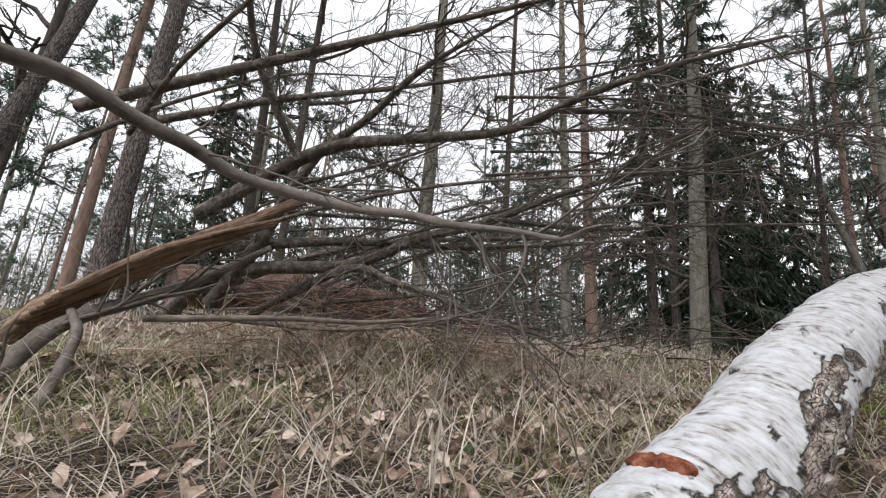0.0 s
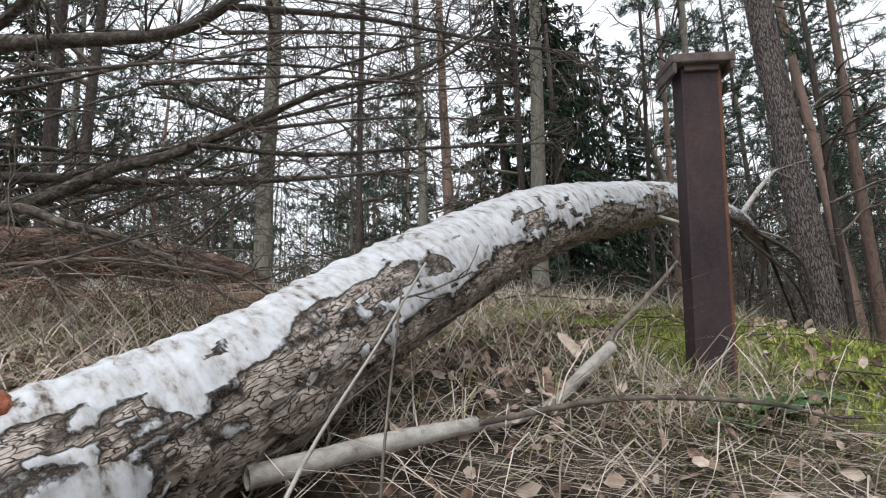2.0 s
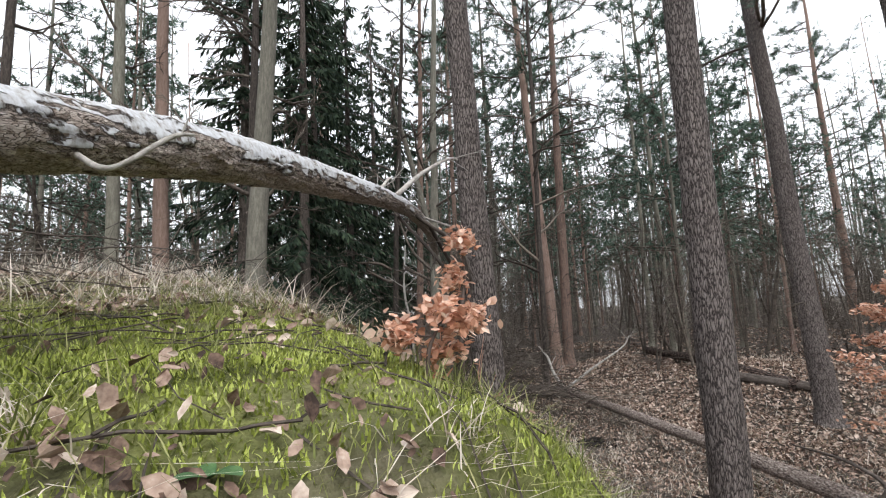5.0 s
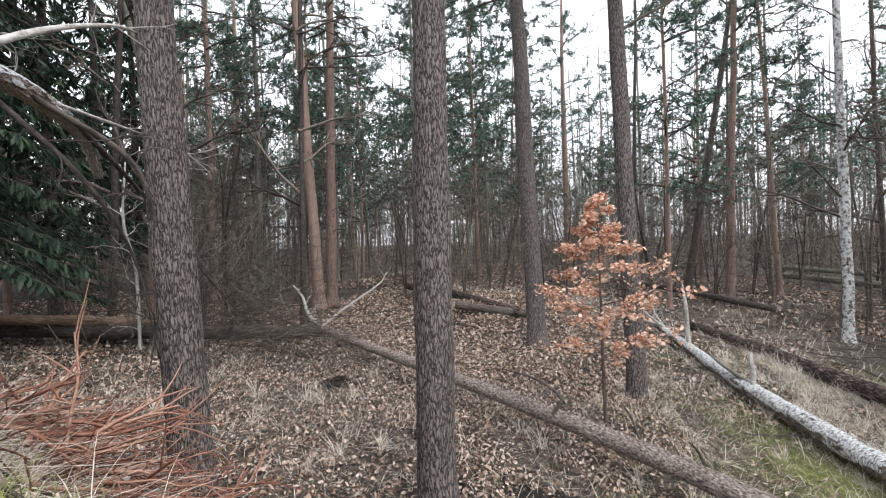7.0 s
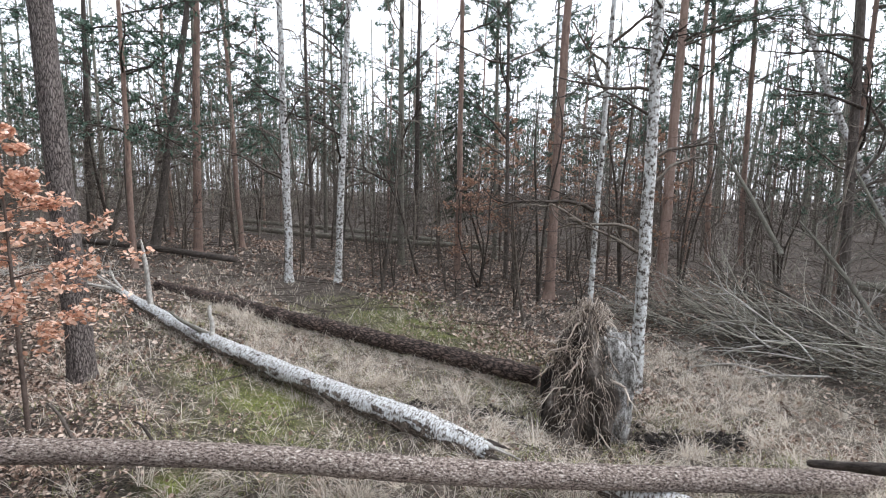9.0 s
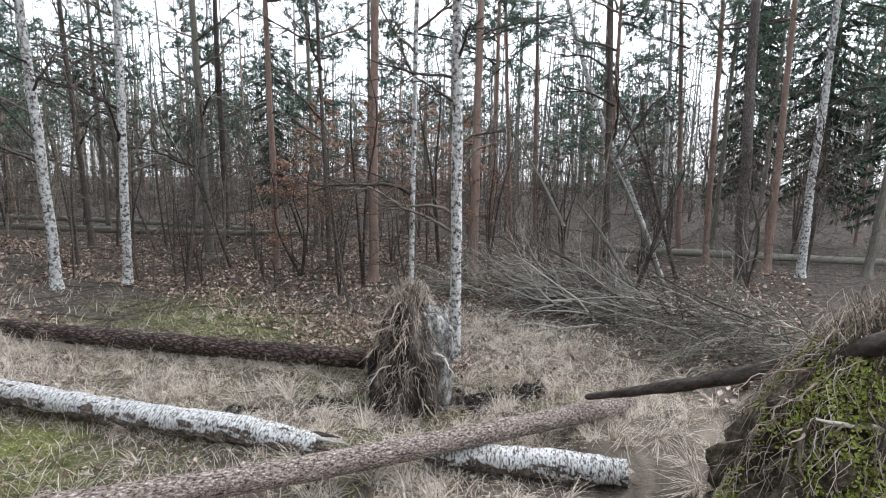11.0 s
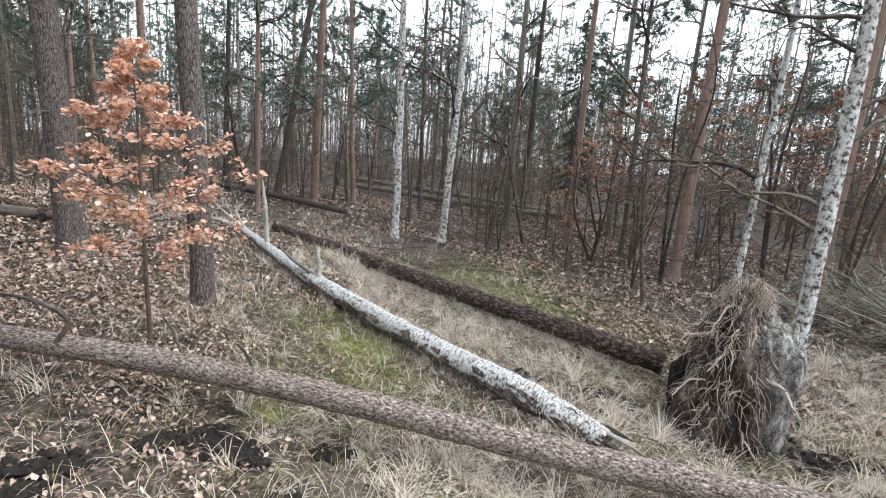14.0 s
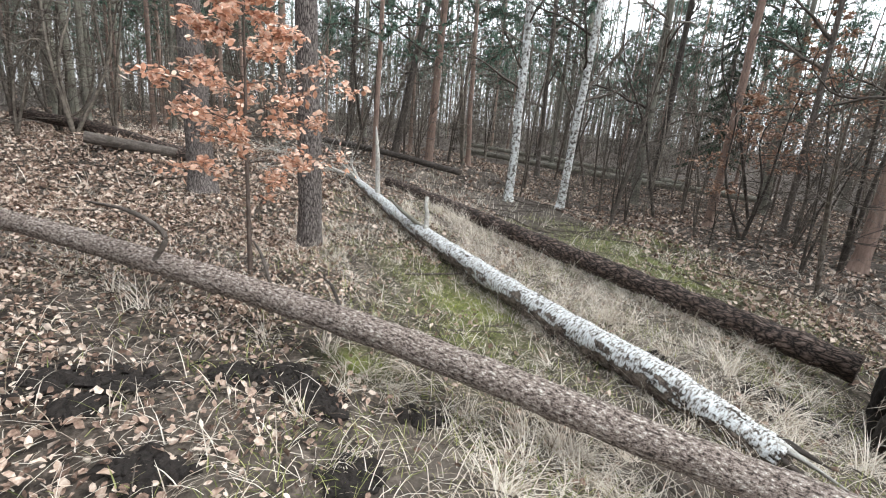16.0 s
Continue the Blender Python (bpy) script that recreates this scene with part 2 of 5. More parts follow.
def branchlet(b, start, way, length, radius, r, levels, kids=5, bend=.25, droop=0.0, sides=5, spread=.9, tips=None, flat=0.0):
    """A bare branch with side twigs, down to the finest."""
    n = 7 if levels > 0 else 4
    p, d, pts = start.copy(), unit(way), [start.copy()]
    for _ in range(n - 1):
        d = unit(d + r.normal(0, bend, 3) * arr(1, 1, 1 - flat) * .6 + arr(0, 0, -droop))
        p = p + d * length / (n - 1)
        pts.append(p.copy())
    pts = np.array(pts)
    b.tube(pts, np.linspace(radius, max(radius * .35, .0012), n), sides, caps=False)
    if tips is not None:
        tips.append(pts)
    if levels > 0:
        for k in range(kids):
            f = r.uniform(.2, 1.0)
            i = min(int(f * (n - 1)), n - 2)
            along = unit(pts[i + 1] - pts[i])
            side = unit(np.cross(along, r.normal(0, 1, 3) * arr(1, 1, 1) + arr(0, 0, flat * 4)))
            branchlet(b, pts[i] + (pts[i + 1] - pts[i]) * r.random(), unit(along + side * spread * r.choice([-1, 1]) * r.uniform(.6, 1.2)), length * r.uniform(.3, .55), radius * .5, r, levels - 1, max(2, kids - 1), bend, droop, max(3, sides - 1), spread, tips, flat)
    return pts


def leaf_fan(points, normals, sizes, r, curl=.35, narrow=.55):
    """Small folded leaves: six corners, two faces each."""
    n = len(points)
    t = np.cross(normals, r.normal(0, 1, (n, 3)))
    t /= np.linalg.norm(t, axis=1)[:, None] + 1e-9
    s = np.cross(normals, t)
    L = sizes[:, None]
    c = (curl * r.uniform(-.6, 1.2, n))[:, None]
    w, up = s * L * narrow * .5, normals * L * np.abs(c) * .45
    roll = (r.normal(0, .5, n))[:, None]
    v = np.stack([points - t * L * .5, points - t * L * .22 - w * .85 + up * (1 + roll), points + t * L * .2 - w * .9 + up * (1 + roll),
                  points + t * L * .5 + up * 1.2, points + t * L * .2 + w * .9 + up * (1 - roll), points - t * L * .22 + w * .85 + up * (1 - roll)], 1)
    o = np.arange(n)[:, None] * 6
    q = np.concatenate([o + np.array([0, 1, 2, 3]), o + np.array([0, 3, 4, 5])])
    return v.reshape(-1, 3), q


def blades(x, y, lengths, widths, r, arch=1.0, fan=None, sink=.01):
    """Arched blades of grass, three segments each, standing on the ground."""
    n = len(x)
    z = height(x, y) - sink
    a = r.uniform(0, 2 * np.pi, n) if fan is None else fan
    d = np.stack([np.cos(a), np.sin(a), np.zeros(n)], 1)
    s = np.stack([-np.sin(a), np.cos(a), np.zeros(n)], 1)
    root = np.stack([x, y, z], 1)
    lean = np.maximum(np.abs(r.normal(.62, .3, n)), .3) * arch
    rows = []
    for k, (f, w) in enumerate(((0, 1), (.35, .9), (.7, .65), (1, .12))):
        bend = np.clip(lean * (.62 + .55 * f), 0, 1.62)
        out = lengths * f * np.sin(bend)
        up = lengths * f * np.cos(bend) + .012 * f
        c = root + d * out[:, None] + arr(0, 0, 1) * up[:, None]
        rows += [c - s * (widths * w * .5)[:, None], c + s * (widths * w * .5)[:, None]]
    v = np.stack(rows, 1)
    o = np.arange(n)[:, None] * 8
    q = np.concatenate([o + arr(2 * k, 2 * k + 1, 2 * k + 3, 2 * k + 2).astype(int) for k in range(3)])
    return v.reshape(-1, 3), q


# ---- trees that stand ----
TREES = [
    ("pine", 5.75, 3.61, .33, -.025, .020), ("pine", 6.52, 1.85, .32, .012, -.012), ("pine", 12.56, 2.33, .40, -.005, .024), ("pine", 10.77, .43, .30, .0, .024),
    ("red", 13.63, 8.52, .33, -.021, .027), ("red", 13.95, 8.38, .31, .018, -.025), ("red", 19.88, 18.0, .40, .008, -.008), ("red", 30.2, 4.2, .44, .001, -.004),
    ("dark", 23.22, -1.22, .30, -.013, -.164), ("red", 20.48, -2.23, .28, -.004, -.030), ("birch", 16.70, -4.04, .24, .004, .012), ("birch", 15.92, -5.17, .21, -.020, -.047),
    ("dark", 27.5, .75, .27, .001, -.029), ("grey", 18.83, -9.01, .29, .004, .006), ("dark", 23.23, -7.18, .21, .01, .026), ("dark", 21.71, -11.47, .28, -.004, -.006),
    ("red", 15.16, -8.91, .21, -.002, -.003), ("dark", 13.91, -9.88, .14, .021, .022), ("red", 11.45, -9.10, .27, -.007, -.006), ("birch", 8.25, -6.41, .10, -.021, -.015),
    ("birch", 7.27, -6.34, .19, .010, .006), ("red", 9.9, -11.6, .28, .0, .0), ("red", 11.87, -18.43, .22, .052, .024), ("red", 11.18, -19.64, .23, .026, .010),
    ("dark", 6.39, -12.66, .20, .044, .010), ("pine", 3.40, -13.69, .28, .035, -.001), ("red", 2.74, -15.87, .20, .013, -.001), ("birch", 2.02, -15.45, .21, -.004, .0),
    ("birch", 5.76, -18.11, .18, .042, .005), ("red", 4.31, -16.30, .18, .031, .002), ("red", 5.2, -17.9, .20, .066, .007),
    ("grey", 4.97, 8.33, .36, .040, -.020), ("dark", 5.34, 9.79, .21, .021, -.007), ("grey", 3.22, 10.28, .24, -.010, .001), ("red", 4.12, 11.15, .31, -.007, .001),
    ("dark", 9.56, 10.96, .18, .046, -.033), ("red", 10.76, 11.31, .24, .03, -.024), ("grey", 9.16, 8.74, .23, .033, -.028),
    ("pine", -3.25, 4.95, .25, .021, .016), ("pine", -5.2, 4.85, .23, .10, .110), ("dark", -3.99, 10.23, .28, -.037, -.014), ("grey", -.09, 8.99, .34, .003, .0),
    ("dark", -2.3, 7.4, .15, .02, .01), ("red", -6.4, 8.6, .25, .0, .01), ("dark", -6.2, 6.4, .16, .03, .0), ("dark", 1.7, 9.8, .16, .02, .0), ("red", 14.5, 13.5, .24, .01, .0), ("dark", 11.8, 7.6, .15, .02, -.02),
]
BARK = {"pine": M_PINE, "red": M_PINE_RED, "birch": M_BIRCH, "dark": M_DARK_BARK, "grey": M_GREY_BARK}
TREE_LABEL = {"pine": "tall pine with grey-brown plated bark", "red": "slender pine with reddish upper bark", "birch": "standing birch with white papery bark",
              "dark": "dark bare deciduous tree with crooked limbs", "grey": "tall tree with smooth grey-green bark"}
TREE_NAME = {"pine": "pine_tree", "red": "pine_tree", "birch": "birch_tree", "dark": "bare_tree", "grey": "grey_barked_tree"}


def trunk_mesh(diameter, lean, tall, r, near):
    b = Build()
    n = 90 if near else 22
    sides = 40 if near else 10
    k = np.linspace(0, 1, n) ** 1.25
    z = k * tall
    wob = np.cumsum(r.normal(0, .012 if not near else .003, (n, 2)), axis=0)
    p = np.stack([lean[0] * z + wob[:, 0], lean[1] * z + wob[:, 1], z - .12], 1)
    rad = diameter / 2 * (1 - .045 * z) * (1 + .45 * np.exp(-z / .18))
    rad = np.maximum(rad, .02)
    b.tube(p, rad, sides, gnarl=.05 if near else .04, seed=r.uniform(0, 6))
    return b, p, rad


def pine_crown(seed, fine=False):
    """Limbs and needle tufts of a pine's crown, from 8 m up."""
    r = np.random.default_rng(seed)
    single, wood, tuft_at = [], Build(), []
    for k in range(30):
        z = r.uniform(6.5, 17.5)
        a = r.uniform(0, 6.28)
        ln = r.uniform(1.0, 2.6) * (1.15 - (z - 7) / 16)
        tips = []
        one = Build()
        branchlet(one, arr(0, 0, z), arr(np.cos(a), np.sin(a), r.uniform(0, .5)), ln, .035, r, 1, 5, .25, 0, 4, .9, tips)
        single.append(one.mesh("limb", M_TWIG))
        wood.join(one)
        for t in tips:
            for q in t[1:]:
                if r.random() < .75:
                    tuft_at.append(q + r.normal(0, .07, 3))
    per, thin = (30, .008) if fine else (12, .022)
    c = np.repeat(np.array(tuft_at), per, 0)
    n = len(c)
    d = r.normal(0, 1, (n, 3)) + arr(0, 0, .5)
    d /= np.linalg.norm(d, axis=1)[:, None]
    s = np.cross(d, r.normal(0, 1, (n, 3)))
    s /= np.linalg.norm(s, axis=1)[:, None]
    L = r.uniform(.10, .24, n)[:, None]
    c = c + r.normal(0, .035, c.shape)
    v = np.stack([c + s * thin, c - s * thin, c + d * L], 1).reshape(-1, 3)
    o = np.arange(n)[:, None] * 3
    leaves = Build()
    leaves.add(v, np.concatenate([o, o + 1, o + 2, o + 2], 1))
    return wood.mesh("crown_limbs", M_TWIG), leaves.mesh("needles", M_NEEDLE, False), single


def bare_crown(seed, low=2.5, top=12, limbs=14, reach=2.2, radius=.05):
    r = np.random.default_rng(seed)
    single = []
    for k in range(limbs):
        wood = Build()
        z = low + (top - low) * (k + r.random()) / limbs
        a = r.uniform(0, 6.28)
        branchlet(wood, arr(0, 0, z), arr(np.cos(a), np.sin(a), r.uniform(.1, .9)), reach * r.uniform(.6, 1.2) * (1.1 - .6 * z / top), radius * (1.15 - .7 * z / top), r, 2, 5, .3, -.02, 4, .8)
        single.append(wood.mesh("limb", M_TWIG))
    return single


PINE_CROWNS = [pine_crown(s) for s in (11, 12, 13, 14)]
NEAR_CROWNS = [pine_crown(s, True) for s in (15, 16, 17)]
BARE_CROWNS = [bare_crown(s) for s in (21, 22, 23)]
DEAD_LIMBS = [bare_crown(s, 1.6, 8, 16, .9, .014) for s in (31, 32)]
tree_rng = np.random.default_rng(5)
for kind, tx, ty, dia, lx, ly in TREES:
    near = (tx - 5) ** 2 + ty ** 2 < 60 and kind == "pine" or (tx, ty) == (7.27, -6.34)
    tree = tagged(new(TREE_NAME[kind]), TREE_LABEL[kind], "tree", "standing trees of the wood")
    tree.location = ground_point(tx, ty)
    b, p, rad = trunk_mesh(dia, (lx, ly), 19 if kind != "birch" else 15, tree_rng, near)
    part("trunk", b, BARK[kind], tree)
    turn, grow = tree_rng.uniform(0, 6.28), tree_rng.uniform(.85, 1.1)
    shear = Matrix(((1, 0, lx, 0), (0, 1, ly, 0), (0, 0, 1, 0), (0, 0, 0, 1))) @ Matrix.Rotation(turn, 4, "Z")
    hang = []
    if kind in ("pine", "red"):
        wood, needles, single = NEAR_CROWNS[tree_rng.integers(3)]
        hang = [("limb", me, shear @ Matrix.Scale(grow, 4)) for me in single] + [("crown", needles, shear @ Matrix.Scale(grow, 4))]
        if not near:
            hang += [("dead_branch", me, shear) for me in DEAD_LIMBS[tree_rng.integers(2)]]
    else:
        hang = [("limb", me, shear @ Matrix.Scale(grow * (.8 if kind == "birch" else 1), 4)) for me in BARE_CROWNS[tree_rng.integers(3)]]
    for nm, me, mt in hang:
        o = new(nm, me)
        o.parent, o.matrix_local = tree, mt


# ---- spruces ----
def spruce_meshes(seed, tall=15.0, low=.6, wide=2.3):
    r = np.random.default_rng(seed)
    wood, centres, ways = Build(), [], []
    wood.tube([(0, 0, -.1), (0, 0, tall * .5), (0, 0, tall)], [.16, .1, .01], 8)
    limbs = Build()
    for k in range(170):
        z = low + (tall - low) * (k / 170)
        a = r.uniform(0, 6.28)
        ln = wide * (1 - z / tall) ** .8 * r.uniform(.7, 1.15) + .15
        u = np.linspace(0, 1, 9)
        line = np.stack([np.cos(a) * ln * u, np.sin(a) * ln * u, z - .55 * ln * u ** 1.3 + .15 * ln * u ** 3], 1)
        limbs.tube(line, np.linspace(.018, .004, 9), 3, caps=False)
        m = int(34 * ln)
        f = r.uniform(.12, 1, m)
        c = np.stack([np.interp(f, u, line[:, i]) for i in range(3)], 1)
        side = arr(-np.sin(a), np.cos(a), 0)
        w = side * r.choice([-1, 1], m)[:, None] * r.uniform(.2, 1, m)[:, None] + arr(np.cos(a), np.sin(a), 0) * r.uniform(.2, .9, m)[:, None] + arr(0, 0, -1) * r.uniform(.3, 1.6, m)[:, None]
        centres.append(c)
        ways.append(w / np.linalg.norm(w, axis=1)[:, None])
    c, d = np.concatenate(centres), np.concatenate(ways)
    n = len(c)
    s = np.cross(d, r.normal(0, 1, (n, 3)))
    s /= np.linalg.norm(s, axis=1)[:, None]
    L = r.uniform(.12, .34, n)[:, None]
    v = np.stack([c - s * .012, c + s * .012, c + d * L * .6 + s * .03, c + d * L, c + d * L * .6 - s * .03], 1).reshape(-1, 3)
    o = np.arange(n)[:, None] * 5
    leaf = Build()
    leaf.add(v, np.concatenate([np.concatenate([o, o + 1, o + 2, o + 4], 1), np.concatenate([o + 4, o + 2, o + 3, o + 3], 1)]))
    return wood.mesh("trunk", M_DARK_BARK), limbs.mesh("crown_wood", M_DARK_BARK), leaf.mesh("needles", M_SPRUCE, False)


SPRUCES = [spruce_meshes(41, 15.0, 1.9), spruce_meshes(42, 14, 2.2, 2.0)]
for k, (sx, sy, sc) in enumerate([(7.1, 10.9, 1.0), (6.0, 11.9, 1.05), (8.2, 12.6, .95), (9.9, 13.6, 1.0), (12.4, 15.9, 1.0), (11.1, 17.4, 1.1), (14.3, 17.0, 1.0), (-6.5, 13.5, .8), (24.5, -16, .7), (1.2, -24, 1.0), (-1.2, -22, .9), (3.6, -26, 1.0)]):
    sp = tagged(new("spruce_tree"), "dense dark green spruce with drooping boughs", "tree", "spruces of the wood")
    sp.matrix_basis = Matrix.Translation(ground_point(sx, sy)) @ Matrix.Rotation(k * 1.7, 4, "Z") @ Matrix.Scale(sc, 4)
    for nm, me in zip(("trunk", "crown_wood", "crown"), SPRUCES[k % 2]):
        o = new(nm, me)
        o.parent = sp
        if nm == "crown_wood":
            o["kind"] = "stuff"


# ---- the wood behind: more pines, and bare thicket ----
def plain_pine(seed):
    r = np.random.default_rng(seed)
    b, p, rad = trunk_mesh(r.uniform(.15, .27), (r.normal(0, .015), r.normal(0, .015)), 19, r, False)
    return b.mesh("trunk", M_PINE_RED if seed % 2 else M_GREY_BARK)


def bare_sapling(seed, tall):
    r = np.random.default_rng(seed)
    b = Build()
    for k in range(r.integers(1, 4)):
        d = arr(r.normal(0, .16), r.normal(0, .16), 1)
        t = tall * r.uniform(.7, 1.05)
        line = spline([arr(0, 0, -.05), d * t * .4 + r.normal(0, .06, 3), d * t * .75 + r.normal(0, .12, 3), d * t + r.normal(0, .2, 3)], 12)
        b.tube(line, np.linspace(.012 + .006 * tall, .004, 12), 5, caps=False)
        for q in range(int(7 + 3.2 * tall)):
            f = r.uniform(.12, 1)
            i = int(f * 10)
            a = r.uniform(0, 6.28)
            branchlet(b, line[i], arr(np.cos(a), np.sin(a), r.uniform(-.15, .7)), tall * r.uniform(.14, .32) * (1.15 - .6 * f), .009, r, 1, 5, .28, .0, 3, .8)
    return b.mesh("stem", M_TWIG), b


BACK_TRUNKS = [plain_pine(s) for s in range(60, 66)]
SAPLINGS = [bare_sapling(70 + k, t) for k, t in enumerate((2.2, 2.8, 3.4, 4.0, 4.8, 5.6, 6.5))]
fill = np.random.default_rng(9)
placed = [(t[1], t[2]) for t in TREES]


count = 0
while count < 260:
    a, d = fill.uniform(-1.9, 2.5) if count < 215 else fill.uniform(.2, .95), fill.uniform(0, 1) ** .85 * 46 + 14
    x, y = 4 + d * math.cos(a), .5 + d * math.sin(a)
    if min((x - u) ** 2 + (y - v) ** 2 for u, v in placed) < 1.5 or (x < 19 and -7 < y < 4) or (-.58 < a < -.1 and fill.random() < .1):
        continue
    placed.append((x, y))
    count += 1
    tr = tagged(new("pine_tree"), "distant slender pine in the wood", "tree", "distant trees of the wood")
    tr.matrix_basis = Matrix.Translation(ground_point(x, y)) @ Matrix.Rotation(fill.uniform(0, 6.28), 4, "Z") @ Matrix.Scale(fill.uniform(.75, 1.1), 4)
    o = new("trunk", BACK_TRUNKS[fill.integers(6)])
    o.parent = tr
    wood, needles, single = PINE_CROWNS[fill.integers(4)]
    low = Matrix.Translation((0, 0, fill.uniform(-4.5, 0)))
    for nm, me in (("crown_wood", wood), ("crown", needles)):
        o = new(nm, me)
        o.parent, o.matrix_local = tr, low
        if nm == "crown_wood":
            o["kind"] = "stuff"
count, spots = 0, []
while count < 560:
    a, d = fill.uniform(-1.75, 2.4), fill.uniform(0, 1) ** .9 * 36 + 11
    x, y = 4 + d * math.cos(a), .5 + d * math.sin(a)
    if (x < 19 and -5.5 < y < 2.5) or (x < 13 and -8 < y < 6):
        continue
    count += 1
    spots.append((d, x, y, fill.uniform(0, 6.28), fill.uniform(.75, 1.25), fill.integers(7)))
spots += [(9.0 + .1 * k, x, y, 1.3 * k, .55 + .05 * (k % 4), k % 7) for k, (x, y) in enumerate([(12.2, -6.6), (13.4, -7.2), (14.8, -6.4), (11.0, -7.4), (15.6, -7.4), (17.2, -6.0), (10.2, -6.9), (12.9, -8.3), (16.2, -5.9), (9.4, -7.6), (14.2, -5.7), (18.3, -4.9)])]
spots.sort()
rest = Build()
for k, (d, x, y, turn, size, kind) in enumerate(spots):
    m = Matrix.Translation(ground_point(x, y)) @ Matrix.Rotation(turn, 4, "Z") @ Matrix.Scale(size, 4)
    if k < 300:
        st = tagged(new("bare_sapling"), "leafless grey-brown sapling of the undergrowth", "sapling", "undergrowth saplings")
        st.matrix_basis = m
        o = new("stem", SAPLINGS[kind][0])
        o.parent = st
    else:
        rest.join(SAPLINGS[kind][1], np.array(m))
tagged(part("undergrowth", rest, M_TWIG), "leafless grey-brown saplings further back in the wood", "undergrowth", kind="stuff")

# far woods, too many to count: thin trunks, bare twigs and needle clumps all round
fw = np.random.default_rng(33)


def ring_points(n, d0, d1, a0=-2.2, a1=2.7):
    a, d = fw.uniform(a0, a1, n), d0 + (d1 - d0) * fw.uniform(0, 1, n) ** .8
    x, y = 4 + d * np.cos(a), .5 + d * np.sin(a)
    return x, y, height(x, y, False), a, d


def slivers(p, way, length, width, r):
    s = np.cross(way, r.normal(0, 1, p.shape))
    s /= np.linalg.norm(s, axis=1)[:, None] + 1e-9
    v = np.stack([p - s * width[:, None], p + s * width[:, None], p + way * length[:, None]], 1).reshape(-1, 3)
    o = np.arange(len(p))[:, None] * 3
    return v, np.concatenate([o, o + 1, o + 2, o + 2], 1)


b = Build()
x, y, z, a, d = ring_points(1500, 38, 120)
for k in range(len(x)):
    tall, lx, ly = fw.uniform(12, 19), fw.normal(0, .03), fw.normal(0, .03)
    b.tube([(x[k], y[k], z[k] - .2), (x[k] + lx * tall, y[k] + ly * tall, z[k] + tall)], [fw.uniform(.07, .15), .04], 5, caps=False)
tagged(part("far_trunks", b, M_GREY_BARK), "distant grey trunks of the wood", "trees", kind="stuff")
b = Build()
x, y, z, a, d = ring_points(210000, 13, 80)
keep = ~((x < 19) & (y > -7.5) & (y < 4.5))
x, y, z, d = x[keep], y[keep], z[keep], d[keep]
way = fw.normal(0, .55, (len(x), 3)) + arr(0, 0, .5)
way /= np.linalg.norm(way, axis=1)[:, None]
b.add(*slivers(np.stack([x, y, z + fw.uniform(0, 1, len(x)) ** 1.2 * (3.2 + .13 * d)], 1), way, fw.uniform(.3, 1.0, len(x)) * (.45 + d / 45), fw.uniform(.005, .015, len(x)) * np.maximum(d, 18) / 40, fw))
tagged(part("far_undergrowth", b, M_FAR_TWIG, None, "", False), "distant brown-grey bare undergrowth", "undergrowth", kind="stuff")
b = Build()
x, y, z, a, d = ring_points(75000, 45, 95)
way = fw.normal(0, .6, (len(x), 3)) + arr(0, 0, .5)
way /= np.linalg.norm(way, axis=1)[:, None]
b.add(*slivers(np.stack([x, y, z + fw.uniform(0, 1, len(x)) ** 1.5 * 13], 1), way, fw.uniform(.6, 2.0, len(x)), fw.uniform(.015, .04, len(x)), fw))
tagged(part("far_thicket", b, M_FAR_TWIG, None, "", False), "hazy grey-brown thicket closing the view", "undergrowth", kind="stuff")
b = Build()
cx, cy, cz, a, d = ring_points(6400, 34, 120)
dense = fw.random(len(a)) < np.where((a > -.58) & (a < -.1), .9, np.where((a > .15) & (a < .95), 1.0, .85))
cx, cy, cz, d = cx[dense], cy[dense], cz[dense], d[dense]
cz = cz + fw.uniform(4, 18.5, len(cx))
n = 34
p = np.repeat(np.stack([cx, cy, cz], 1), n, 0) + fw.normal(0, 1, (len(cx) * n, 3)) * arr(.8, .8, .45)
way = fw.normal(0, 1, p.shape) + arr(0, 0, .4)
way /= np.linalg.norm(way, axis=1)[:, None]
b.add(*slivers(p, way, fw.uniform(.25, .6, len(p)), np.repeat(d, n) / 70 * .06, fw))
tagged(part("far_needles", b, M_NEEDLE, None, "", False), "distant green pine crowns", "trees", kind="stuff")


# ---- fallen trunks ----
def fallen(name, label, points, radii, mat, sides=40, rings=260, gnarl=.06, seed=1, category="fallen tree"):
    b = Build()
    line = spline(points, rings)
    rad = np.interp(np.linspace(0, 1, rings), np.linspace(0, 1, len(radii)), radii)
    b.tube(line, rad, sides, gnarl, seed)
    thing = tagged(new(name), label, category)
    thing.location = Vector(points[0])
    ob = part("trunk", b, mat, thing)
    ob.matrix_parent_inverse = Matrix.Translation(-Vector(points[0]))
    return thing, line


